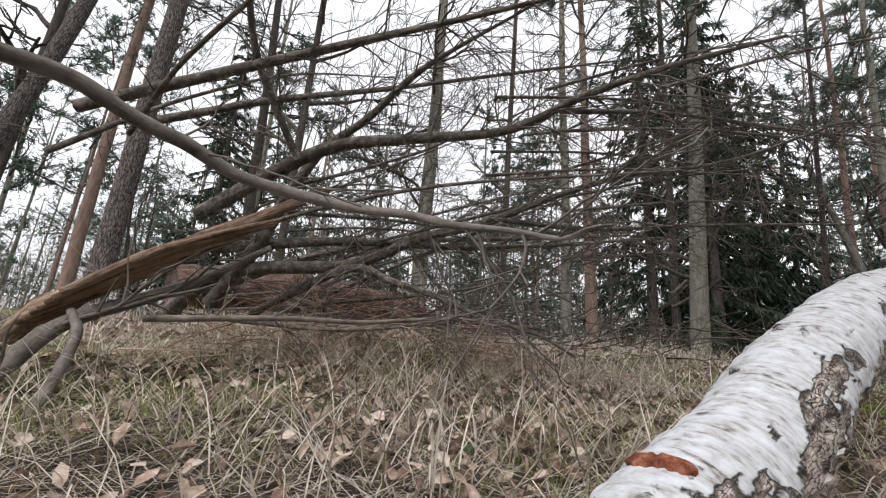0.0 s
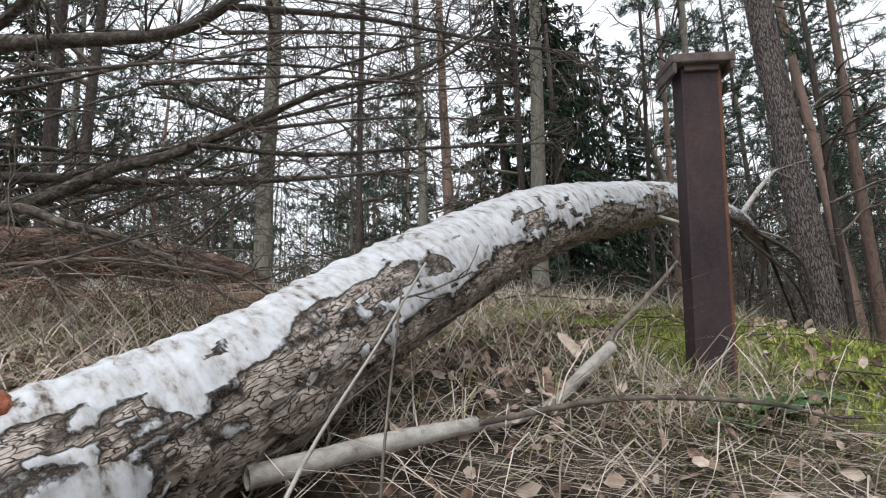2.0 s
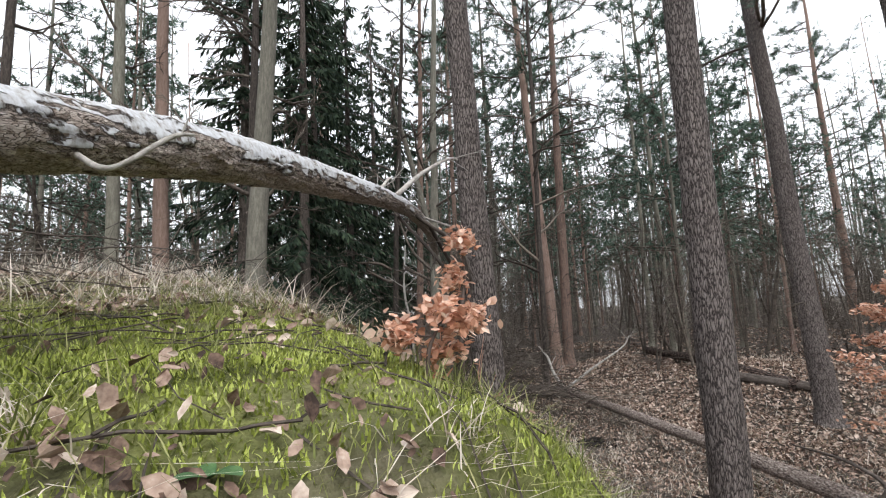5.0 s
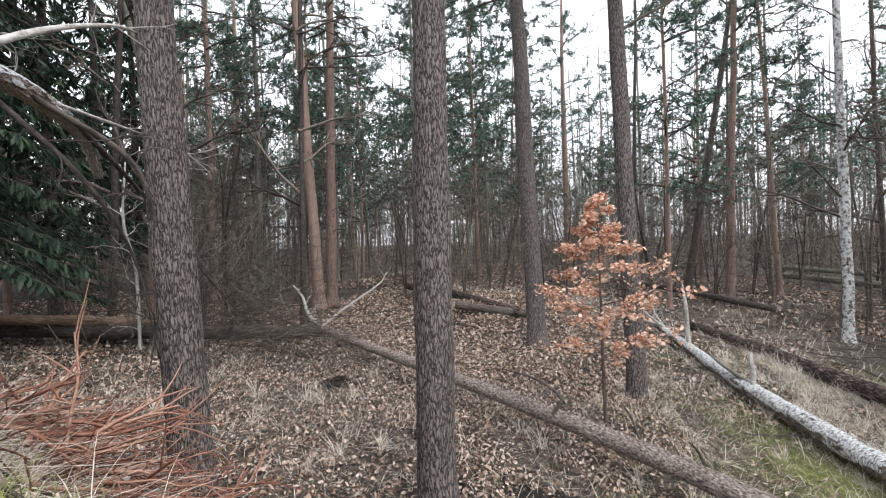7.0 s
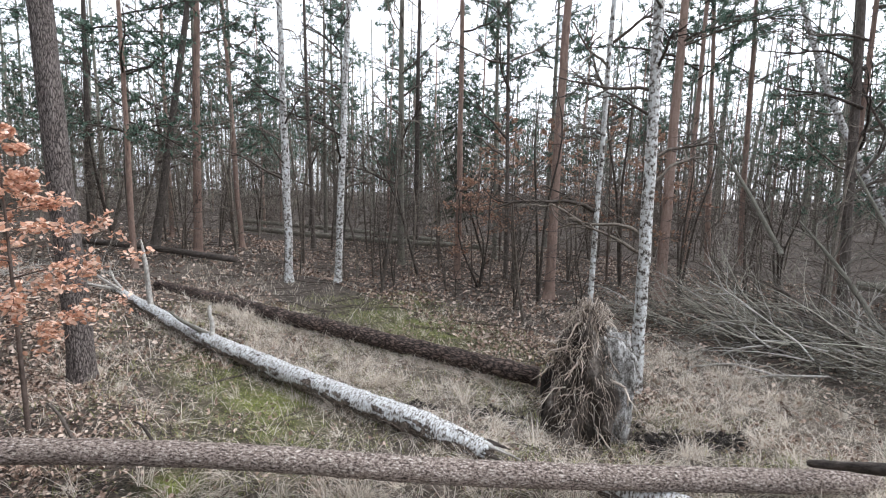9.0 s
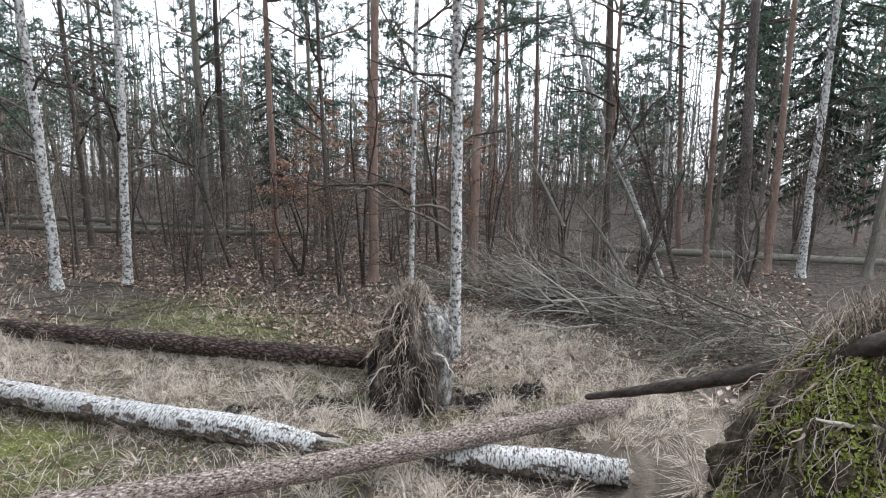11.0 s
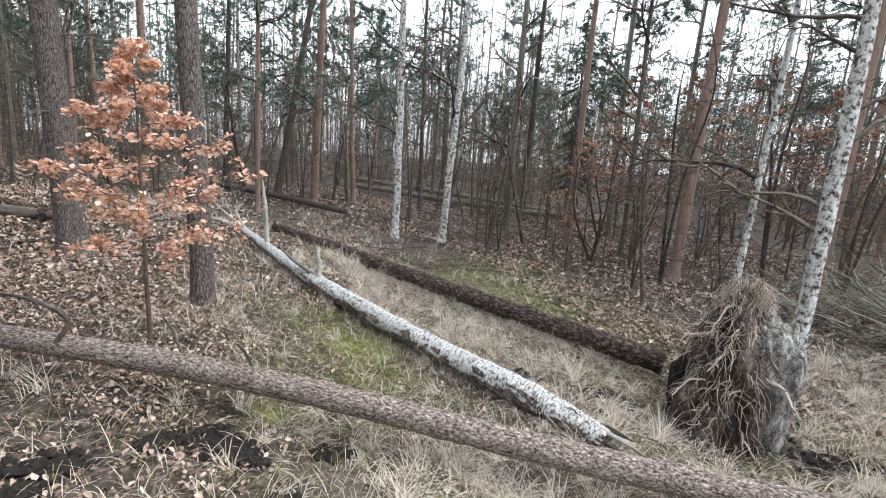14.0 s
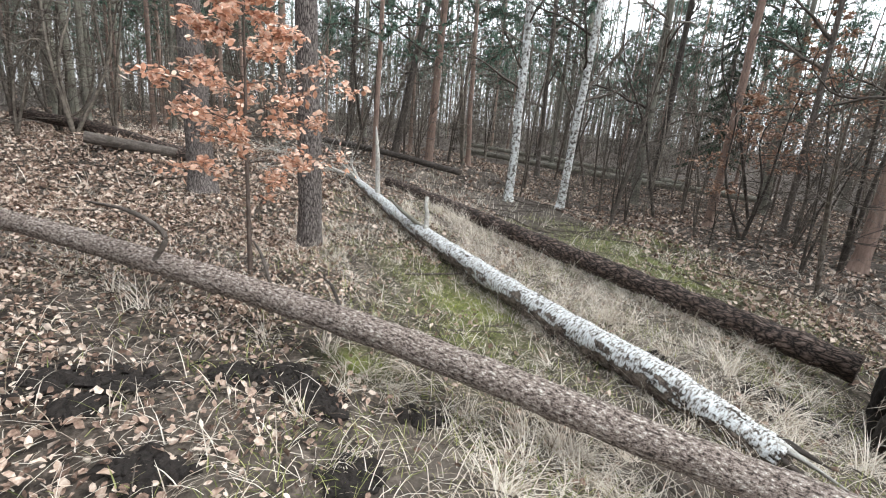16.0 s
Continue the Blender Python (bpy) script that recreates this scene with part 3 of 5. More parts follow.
def limb(thing, points, radii, mat, name="branch", sides=8, rings=24, twigs=0, seed=3, length=.4, droop=0.0, sub=1, label=""):
    b = Build()
    r = np.random.default_rng(seed)
    line = spline(points, rings)
    b.tube(line, np.interp(np.linspace(0, 1, rings), np.linspace(0, 1, len(radii)), radii), sides, .08, seed)
    for k in range(twigs):
        i = r.integers(2, rings - 1)
        along = unit(line[i] - line[i - 1])
        way = unit(along * r.uniform(.3, 1) + unit(np.cross(along, r.normal(0, 1, 3))) * r.uniform(.4, 1))
        branchlet(b, line[i], way, length * r.uniform(.4, 1.1), max(.002, radii[-1] * .8), r, sub, 4, .25, droop, 4, .8)
    ob = part(name, b, mat, thing, label)
    ob.matrix_parent_inverse = Matrix.Translation(-thing.location)
    return line



# ---- birch bark that has partly come away ----
def bark_material(name, white, brown, dark):
    """White skin, rough brown plates where the skin is gone, dark at the torn edge and in the cracks between plates."""
    m = material(name, white, (22, 22, 60), bump=.4, fine=45, distance=.004)
    nt = m.node_tree
    add = nt.nodes.new
    bsdf = nt.nodes["Principled BSDF"]
    src = bsdf.inputs["Base Color"].links[0].from_socket
    grain_at = add("ShaderNodeAttribute")
    grain_at.attribute_name = "grain"
    torn = add("ShaderNodeAttribute")
    torn.attribute_name = "torn"
    sep = add("ShaderNodeSeparateColor")
    nt.links.new(torn.outputs["Color"], sep.inputs[0])

    def noise_at(scale, detail, rough):
        nz = add("ShaderNodeTexNoise")
        nz.inputs["Scale"].default_value, nz.inputs["Detail"].default_value, nz.inputs["Roughness"].default_value = scale, detail, rough
        nt.links.new(grain_at.outputs["Vector"], nz.inputs["Vector"])
        return nz.outputs["Fac"]

    def ramp(fac, stops):
        rp = add("ShaderNodeValToRGB")
        while len(rp.color_ramp.elements) < len(stops):
            rp.color_ramp.elements.new(.5)
        for e, (p, c) in zip(rp.color_ramp.elements, stops):
            e.position, e.color = p, (*c, 1) if isinstance(c, tuple) else (c, c, c, 1)
        nt.links.new(fac, rp.inputs[0])
        return rp.outputs[0]

    def sum_of(a, k, b):
        ad = add("ShaderNodeMath")
        ad.operation = "MULTIPLY_ADD"
        nt.links.new(a, ad.inputs[0])
        ad.inputs[1].default_value = k
        if isinstance(b, float):
            ad.inputs[2].default_value = b
        else:
            nt.links.new(b, ad.inputs[2])
        return ad.outputs[0]

    ragged = sum_of(noise_at(26, 9, .68), .42, sum_of(sep.outputs[2], 1.0, -.21))
    bare = ramp(ragged, [(.49, 0.0), (.508, 1.0)])
    rim = ramp(ragged, [(.47, 0.0), (.50, .55), (.512, .95), (.53, .6), (.57, 0.0)])
    stretch = add("ShaderNodeMapping")
    stretch.inputs["Scale"].default_value = (24, 24, 9)
    nt.links.new(grain_at.outputs["Vector"], stretch.inputs["Vector"])
    warp = add("ShaderNodeVectorMath")
    warp.operation = "MULTIPLY_ADD"
    warp.inputs[1].default_value = (1.6, 1.6, 1.6)
    wander = add("ShaderNodeTexNoise")
    wander.inputs["Scale"].default_value = .8
    wander.inputs["Detail"].default_value = 5
    nt.links.new(stretch.outputs[0], wander.inputs["Vector"])
    nt.links.new(wander.outputs["Color"], warp.inputs[0])
    nt.links.new(stretch.outputs[0], warp.inputs[2])
    cells = add("ShaderNodeTexVoronoi")
    cells.feature = "DISTANCE_TO_EDGE"
    nt.links.new(warp.outputs[0], cells.inputs["Vector"])
    gap = ramp(cells.outputs["Distance"], [(.0, .95), (.03, .6), (.075, 0.0)])
    both = add("ShaderNodeMath")
    both.operation = "MULTIPLY"
    nt.links.new(gap, both.inputs[0])
    nt.links.new(bare, both.inputs[1])
    deep = add("ShaderNodeMath")
    deep.operation = "MAXIMUM"
    nt.links.new(both.outputs[0], deep.inputs[0])
    nt.links.new(rim, deep.inputs[1])
    for mask, (lo, hi, scale) in ((bare, brown), (deep.outputs[0], dark)):
        mx = add("ShaderNodeMix")
        mx.data_type = "RGBA"
        nt.links.new(mask, mx.inputs[0])
        nt.links.new(src, mx.inputs[6])
        nt.links.new(ramp(noise_at(scale, 8, .7), [(.36, lo), (.66, hi)]), mx.inputs[7])
        src = mx.outputs[2]
    nt.links.new(src, bsdf.inputs["Base Color"])
    relief = add("ShaderNodeBump")
    relief.invert = True
    relief.inputs["Strength"].default_value, relief.inputs["Distance"].default_value = .9, .006
    nt.links.new(sum_of(deep.outputs[0], 1.0, sum_of(bare, .5, 0.0)), relief.inputs["Height"])
    nt.links.new(bsdf.inputs["Normal"].links[0].from_socket, relief.inputs["Normal"])
    nt.links.new(relief.outputs[0], bsdf.inputs["Normal"])
    return m


M_OLD_BIRCH = bark_material("old_birch_bark", [(0.29, (0.08, 0.066, 0.058)), (0.36, (0.28, 0.26, 0.243)), (0.44, (0.44, 0.44, 0.445)), (0.56, (0.55, 0.565, 0.59)), (0.75, (0.65, 0.675, 0.715))],
                            ((.20, .155, .125), (.60, .54, .49), 48), ((.012, .009, .008), (.07, .052, .043), 40))
M_LOG_BIRCH = bark_material("fallen_birch_bark", [(0.38, (0.06, 0.05, 0.043)), (0.45, (0.26, 0.235, 0.215)), (0.53, (0.54, 0.55, 0.55)), (0.8, (0.72, 0.745, 0.78))],
                            ((.06, .045, .036), (.34, .28, .24), 18), ((.012, .009, .008), (.06, .045, .037), 40))


def peel(ob, sides, rings, radius, bare, grow=.006, stretch=3.0, seed=0.0):
    """Tears the white skin off along ragged plates, mostly on the lower side; what is left stands proud."""
    me = ob.data
    n = sides * rings
    co = np.empty(len(me.vertices) * 3)
    me.vertices.foreach_get("co", co)
    co = co.reshape(-1, 3)
    gr = np.empty(len(me.vertices) * 3)
    me.attributes["grain"].data.foreach_get("vector", gr)
    gr = gr.reshape(-1, 3)
    body = co[:n].reshape(rings, sides, 3)
    axis = body.mean(1, keepdims=True)
    out = (body - axis) / (np.linalg.norm(body - axis, axis=2, keepdims=True) + 1e-9)
    fat = max(abs(gr[:n, 0]).max(), 1e-6)
    low = gr[:n, 1] / fat
    f1 = np.array([noise.fractal(Vector((g[0] / fat * 1.1 + seed, g[1] / fat * 1.1, g[2] * stretch)), 1.0, 2.0, 2) for g in gr[:n]])
    f2 = np.array([noise.noise(Vector((g[0] / fat * 4 + seed, g[1] / fat * 4, g[2] * stretch * 5))) for g in gr[:n]])
    cell = np.array([noise.cell(Vector((g[0] / fat * 3.2 + 1.3 * b + seed, g[1] / fat * 3.2 + 1.1 * a, g[2] * stretch * 3 + a))) for g, a, b in zip(gr[:n], f1, f2)])
    v = 1.25 * low + .95 * f1 + .42 * f2 + .6 * cell - bare
    torn = smooth(-.04, .06, v)
    relief = (1 - torn) * grow + grow * .9 * cell * torn + .0025 * f2 + .004 * np.exp(-((v + .06) / .06) ** 2)
    co[:n] = (body + out * relief.reshape(rings, sides, 1)).reshape(-1, 3)
    me.vertices.foreach_set("co", co.ravel())
    col = np.ones((len(co), 4))
    col[:n, 2] = np.clip(.5 + .22 * v, 0, 1)
    me.color_attributes.new("torn", "FLOAT_COLOR", "POINT").data.foreach_set("color", col.ravel())
    me.update()


# the white birch that arches over the mound
arch, _ = fallen("fallen_birch", "leaning white birch with peeling bark, arched past a rusty post", [(.035, .485, .462), (.482, .848, .792), (.792, 1.059, .948), (1.078, 1.261, 1.122), (1.579, 1.555, 1.370), (2.081, 1.822, 1.518), (2.806, 2.271, 1.708), (3.606, 2.784, 1.837), (4.552, 3.389, 1.930), (5.1, 3.72, 1.80), (5.35, 3.95, 1.55)],
                 [.128, .122, .119, .117, .113, .107, .10, .082, .058, .04, .025], M_OLD_BIRCH, 112, 760, .03, 2)
peel(arch.children[0], 112, 760, .12, -.16, .008)
M_LIMB = material("pale_dead_limb", [(0.25, (0.16, 0.14, 0.12)), (0.5, (0.40, 0.38, 0.35)), (0.8, (0.6, 0.59, 0.56))], (20, 20, 20), bump=0.4, fine=60)
limb(arch, [(4.3, 3.2, 1.92), (4.75, 3.35, 2.25), (5.3, 3.6, 2.55), (5.6, 3.75, 2.62)], [.022, .018, .012, .006], M_LIMB, twigs=6, seed=4)
limb(arch, [(4.1, 3.1, 1.9), (4.5, 3.5, 2.2), (4.9, 4.0, 2.3)], [.014, .010, .005], M_LIMB, twigs=5, seed=5)
limb(arch, [(4.7, 3.45, 1.9), (5.3, 3.5, 1.6), (5.6, 3.7, 1.1), (6.0, 4.1, .4)], [.02, .018, .014, .008], M_DARK_BARK, twigs=12, seed=6, length=.7)
limb(arch, [(4.5, 3.4, 1.85), (4.9, 3.3, 1.4), (5.3, 3.5, .9), (5.5, 3.6, .2)], [.016, .014, .010, .006], M_DARK_BARK, twigs=8, seed=7, length=.6)
limb(arch, [(4.8, 3.5, 1.9), (5.5, 3.8, 1.9), (6.4, 4.4, 1.95), (7.2, 5.0, 1.9)], [.012, .010, .008, .004], M_LIMB, twigs=9, seed=8, length=.6)
limb(arch, [(5.0, 3.6, 1.85), (5.9, 4.2, 1.4), (7.0, 4.9, .7), (8.0, 5.5, 0.1)], [.02, .016, .012, .006], M_DARK_BARK, twigs=16, seed=9, length=.9)
limb(arch, [(2.35, 1.9, 1.52), (2.42, 1.75, 1.45), (2.55, 1.75, 1.56), (2.62, 1.8, 1.60)], [.009, .008, .007, .004], M_LIMB, twigs=1, seed=10, length=.12)
# torn bark: curled scales standing off the trunk
M_WOOD_RED = material("torn_red_wood", [(0.3, (0.07, 0.018, 0.012)), (0.5, (0.27, 0.085, 0.045)), (0.75, (0.48, 0.26, 0.17))], (45, 45, 25), bump=0.8, fine=70)
scale_rng = np.random.default_rng(17)
arch_line = spline([(.035, .485, .462), (.482, .848, .792), (.792, 1.059, .948), (1.078, 1.261, 1.122), (1.579, 1.555, 1.370), (2.081, 1.822, 1.518), (2.806, 2.271, 1.708), (3.606, 2.784, 1.837), (4.552, 3.389, 1.930)], 400)
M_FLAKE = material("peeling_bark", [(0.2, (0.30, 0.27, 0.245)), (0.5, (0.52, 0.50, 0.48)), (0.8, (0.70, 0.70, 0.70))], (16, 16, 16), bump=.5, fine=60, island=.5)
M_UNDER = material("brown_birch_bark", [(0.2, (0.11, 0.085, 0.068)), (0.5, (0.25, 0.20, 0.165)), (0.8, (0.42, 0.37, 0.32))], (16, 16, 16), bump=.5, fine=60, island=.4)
plates, under = Build(), Build()
for k in range(520):
    i = scale_rng.integers(4, 395)
    along = unit(arch_line[i + 1] - arch_line[i - 1])
    side = unit(np.cross(along, arr(0, 0, 1)))
    up = np.cross(side, along)
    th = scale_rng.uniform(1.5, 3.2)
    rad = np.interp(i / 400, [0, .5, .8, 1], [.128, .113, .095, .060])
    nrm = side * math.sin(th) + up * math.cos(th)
    tan = np.cross(along, nrm)
    c = arch_line[i] + nrm * rad
    la, lt = scale_rng.uniform(.008, .035), scale_rng.uniform(.004, .013)
    skew = scale_rng.uniform(-.8, .8)
    edge, m = [], 9
    for q in range(m):
        an = q / m * 6.283
        f = scale_rng.uniform(.6, 1.25)
        u, w = la * math.cos(an) * f, lt * math.sin(an) * f
        edge.append(c + along * (u + skew * w) + tan * w + nrm * (.012 * max(0, -math.sin(an)) * scale_rng.uniform(.3, 1) - w * w / (2 * rad)))
    v = np.array(edge + [c + nrm * .001])
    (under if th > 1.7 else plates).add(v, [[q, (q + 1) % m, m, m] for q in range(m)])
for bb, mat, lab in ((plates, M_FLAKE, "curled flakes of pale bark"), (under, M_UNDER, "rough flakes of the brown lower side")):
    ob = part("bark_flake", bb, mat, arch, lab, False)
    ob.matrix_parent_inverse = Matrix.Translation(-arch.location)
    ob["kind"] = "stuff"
b = Build()
v = []
for k in range(30):
    for j in range(9):
        th = -.50 + .95 * k / 29
        wide = .021 * math.sin(math.pi * (k + .6) / 30.2) ** .6 * (1 + .12 * math.sin(k * 1.3) + .2 * math.sin(k * .31))
        along = unit(arch_line[64] - arch_line[60])
        side = unit(np.cross(along, arr(0, 0, 1)))
        nrm = side * math.sin(th) + np.cross(side, along) * math.cos(th)
        ridge = .006 + .007 * noise.noise(Vector((k * .35, j * 1.3, 2.0))) - (.016 if j in (0, 8) or k in (0, 29) else 0)
        v.append(arch_line[62] + along * wide * (j - 4) / 4 + nrm * (.130 + ridge))
b.add(v, [[k * 9 + j, k * 9 + j + 1, k * 9 + j + 10, k * 9 + j + 9] for k in range(29) for j in range(8)])
ob = part("torn_patch", b, M_WOOD_RED, arch, "torn patch of red-brown inner wood")
ob.matrix_parent_inverse = Matrix.Translation(-arch.location)

# the long log that crosses in front of the hollow
log, log_line = fallen("fallen_log", "long grey-brown fallen trunk with flaking bark", [(10.95, 6.55, -.70), (8.0, .62, -1.02), (6.2, -2.5, -1.36), (4.4, -5.6, -1.60)],
                 [.07, .094, .105, .105], M_LOG, 44, 420, .05, 3)
limb(log, [(8.25, 1.25, -.93), (8.20, 1.15, -.72), (8.38, 1.45, -.60), (8.75, 1.95, -.62)], [.022, .02, .016, .008], M_DARK_BARK, name="branch_stub", seed=11)
limb(log, [(7.93, .36, -1.0), (8.05, .45, -.80), (8.13, .52, -.72)], [.014, .011, .007], M_DARK_BARK, name="branch_stub", seed=12)
limb(log, [(7.60, -.16, -1.05), (7.66, -.08, -.88), (7.70, -.02, -.83)], [.013, .010, .006], M_DARK_BARK, name="branch_stub", seed=13)
limb(log, [(10.9, 6.5, -.65), (10.75, 6.6, -.35), (10.8, 6.75, -.05), (10.7, 6.9, .2)], [.045, .035, .028, .012], M_LIMB, name="branch_stub", seed=14, twigs=2)
limb(log, [(10.8, 6.3, -.65), (11.3, 6.0, -.3), (11.9, 5.6, .1), (12.1, 5.5, .35)], [.03, .024, .018, .008], M_LIMB, name="branch_stub", seed=15, twigs=3)

M_OLDWOOD = material("rotten_orange_wood", [(0.25, (0.05, 0.035, 0.028)), (0.42, (0.16, 0.105, 0.075)), (0.58, (0.31, 0.215, 0.155)), (0.8, (0.48, 0.39, 0.31))], (46, 46, 5), bump=.9, fine=40)
# the old trunk behind, split and rotten
old, _ = fallen("fallen_log", "old rotten trunk with orange-brown split wood", [(8.55, 14.4, -.55), (9.4, 10.5, -.62), (10.0, 8.0, -.68), (10.8, 6.3, -.74)], [.24, .20, .14, .10], M_DARK_BARK, 28, 160, .12, 5)
split, _ = fallen("split_trunk", "pale splintered half of a broken trunk", [(8.3, 13.6, -.35), (9.2, 10.8, -.42), (9.7, 9.2, -.52)], [.10, .11, .05], M_OLDWOOD, 18, 80, .2, 6)

# white birch trunk lying in the grass, with two upright stubs
birch, birch_line = fallen("fallen_birch", "white birch trunk lying in tufts of dry grass", [(14.6, .05, -1.05), (13.0, -.50, -1.22), (11.6, -.95, -1.33), (10.2, -1.60, -1.48), (8.8, -2.15, -1.55), (7.6, -2.62, -1.56), (6.75, -2.92, -1.60)], [.062, .09, .11, .122, .132, .138, .10], M_LOG_BIRCH, 56, 420, .07, 7)
peel(birch.children[0], 56, 420, .1, -.22, .009, 2.0, 4.0)
limb(birch, [(11.15, -1.12, -1.35), (11.22, -1.15, -1.10), (11.20, -1.12, -.95), (11.26, -1.13, -.82)], [.042, .036, .030, .026], M_LIMB, name="upright_stub", seed=21)
limb(birch, [(11.2, -1.15, -1.30), (11.6, -.82, -1.12), (11.95, -.65, -1.0)], [.035, .028, .014], M_GREY_BARK, name="upright_stub", seed=22)
limb(birch, [(13.15, -.47, -1.15), (13.2, -.45, -.8), (13.12, -.43, -.45), (13.2, -.40, -.12), (13.22, -.38, .05)], [.05, .042, .036, .024, .010], M_LIMB, name="upright_stub", seed=23)
for k, (px, py, pz) in enumerate([(14.9, .6, -.5), (15.5, .1, -.75), (14.4, .9, -.7), (15.6, .9, -.95)]):
    limb(birch, [(14.2 + .1 * k, -.1, -1.05), ((14.2 + px) / 2, py * .5, (pz - 1.0) / 2 + .0), (px, py, pz)], [.03, .02, .008], M_LIMB, twigs=7, seed=24 + k, length=.7)
for k in range(6):
    a = k * 1.05
    limb(birch, [(6.95, -2.84, -1.58 + .05 * math.sin(a)), (6.75 + .03 * k, -2.93 + .06 * math.cos(a), -1.57 + .07 * math.sin(a)), (6.50 + .05 * (k % 3), -3.03 + .08 * math.cos(a), -1.60 + .08 * math.sin(a))], [.04, .03, .004], M_LIMB if k % 2 else M_DARK_BARK, name="splinter", seed=190 + k, sides=5)
stump_log, _ = fallen("birch_log", "short white birch log half sunk in grass", [(5.9, -3.52, -1.66), (5.3, -3.80, -1.68), (4.7, -4.02, -1.64), (4.15, -4.2, -1.62)], [.11, .125, .125, .11], M_LOG_BIRCH, 48, 140, .06, 8)
peel(stump_log.children[0], 48, 140, .12, .1, .008, 2.5, 9.0)

# dark mossy log parallel to the birch
M_WET = material("wet_dark_log", [(0.02, (0.012, 0.009, 0.008)), (0.10, (0.055, 0.04, 0.034)), (0.3, (0.13, 0.092, 0.078)), (0.6, (0.27, 0.215, 0.19))], (20, 20, 9), noise_kind="voronoi", bump=1.0, fine=50, distance=.03)
dark, dark_line = fallen("fallen_log", "dark wet rotting pine trunk in straw grass", [(15.6, -.75, -1.22), (13.5, -1.85, -1.32), (12.0, -2.5, -1.37), (10.3, -3.45, -1.47), (9.0, -4.2, -1.55), (7.9, -4.85, -1.62)], [.10, .12, .13, .135, .14, .135], M_WET, 32, 260, .12, 9)
leaning, _ = fallen("broken_pole", "splintered brown pole resting on a mossy root plate", [(4.75, -5.0, -1.38), (4.1, -4.65, -.98), (3.4, -4.22, -.50), (2.71, -3.59, .10), (2.2, -3.1, .5)], [.03, .05, .06, .065, .065], M_DARK_BARK, 18, 120, .15, 10)

# far logs
for pts, rad, mt in (([(15.87, 6.97, -.35), (14.9, 4.9, -.5), (13.87, 3.0, -.78)], [.10, .12, .13], M_WET), ([(13.6, 4.5, -.55), (13.85, 3.4, -.72), (14.0, 2.7, -.8)], [.1, .1, .09], M_DARK_BARK),
                     ([(30.6, -5.6, -1.2), (24, -9.6, -1.35), (17.9, -13.4, -1.35)], [.14, .14, .10], M_GREY_BARK), ([(33, -6.4, -1.0), (27, -10.4, -1.2), (21, -12.5, -1.3)], [.12, .12, .1], M_GREY_BARK),
                     ([(7, -16.3, -1.3), (3, -17.5, -1.3), (-1, -18.8, -1.3)], [.12, .12, .1], M_GREY_BARK), ([(24, 1.5, -.9), (21.5, -.5, -.95), (18.5, -3, -1.2)], [.1, .1, .09], M_DARK_BARK)):
    fallen("fallen_log", "weathered trunk lying on the distant forest floor", pts, rad, mt, 12, 40, .08, 12)

# ---- rusted post ----
M_PLATE = material("dark_rusty_plate", [(0.25, (0.05, 0.035, 0.033)), (0.5, (0.13, 0.10, 0.095)), (0.8, (0.24, 0.19, 0.17))], (14, 14, 14), roughness=.7, bump=.4, fine=140, distance=.004, own=False)
post = tagged(new("steel_post"), "rusted brown steel post with a flat cap on the mossy mound", "post")
post.location = (2.096, 1.465, .70)
post.rotation_euler = (radians(6.0), radians(1.9), radians(-20))


def solid(x0, x1, y0, y1, z0, z1, bevel=.006, seg=2):
    bm = bmesh.new()
    bmesh.ops.create_cube(bm, size=1, matrix=Matrix.Translation(((x0 + x1) / 2, (y0 + y1) / 2, (z0 + z1) / 2)) @ Matrix.Diagonal((x1 - x0, y1 - y0, z1 - z0, 1)))
    bmesh.ops.bevel(bm, geom=bm.edges[:], offset=bevel, segments=seg, affect="EDGES", profile=.6)
    return bm


def bm_part(name, bm, mat, parent, label=""):
    me = bpy.data.meshes.new(name)
    bm.to_mesh(me)
    bm.free()
    me.materials.append(mat)
    me.polygons.foreach_set("use_smooth", [False] * len(me.polygons))
    ob = new(name, me)
    ob.parent = parent
    if label:
        ob["label"] = label
    return ob


bm_part("web", solid(-.058, .058, -.045, -.033, -.2, 1.165), M_RUST, post)
bm_part("flange", solid(.050, .062, -.047, .03, -.2, 1.165), M_RUST_ORANGE, post, "orange-rusted flange")
bm_part("flange", solid(-.062, -.050, -.047, .03, -.2, 1.165), M_RUST, post)
bm_part("cap", solid(-.098, .095, -.075, .075, 1.165, 1.196, .006), M_PLATE, post, "flat rusty cap plate")
bm_part("weld", solid(-.054, .054, -.057, -.040, 1.145, 1.168, .007, 3), M_PLATE, post)
bm_part("cap_lip", solid(-.096, -.084, -.072, .072, 1.132, 1.167, .004), M_PLATE, post)
bm_part("cap_lip", solid(.080, .092, -.072, .072, 1.138, 1.167, .004), M_PLATE, post)

# ---- fallen treetop over the mound ----
M_BRANCH = material("dark_lichen_branch", [(0.25, (0.03, 0.026, 0.023)), (0.5, (0.115, 0.098, 0.084)), (0.7, (0.27, 0.24, 0.205)), (0.85, (0.29, 0.31, 0.18))], (25, 25, 25), bump=.5, fine=70)
M_SMOOTH = material("smooth_grey_branch", [(0.25, (0.05, 0.042, 0.036)), (0.5, (0.15, 0.128, 0.11)), (0.8, (0.30, 0.265, 0.23))], (25, 25, 14), bump=.3, fine=80, roughness=.6)
top = tagged(new("fallen_treetop"), "tangle of bare dark branches of a fallen tree", "fallen tree")
top.location = (-.91, 2.26, 1.345)
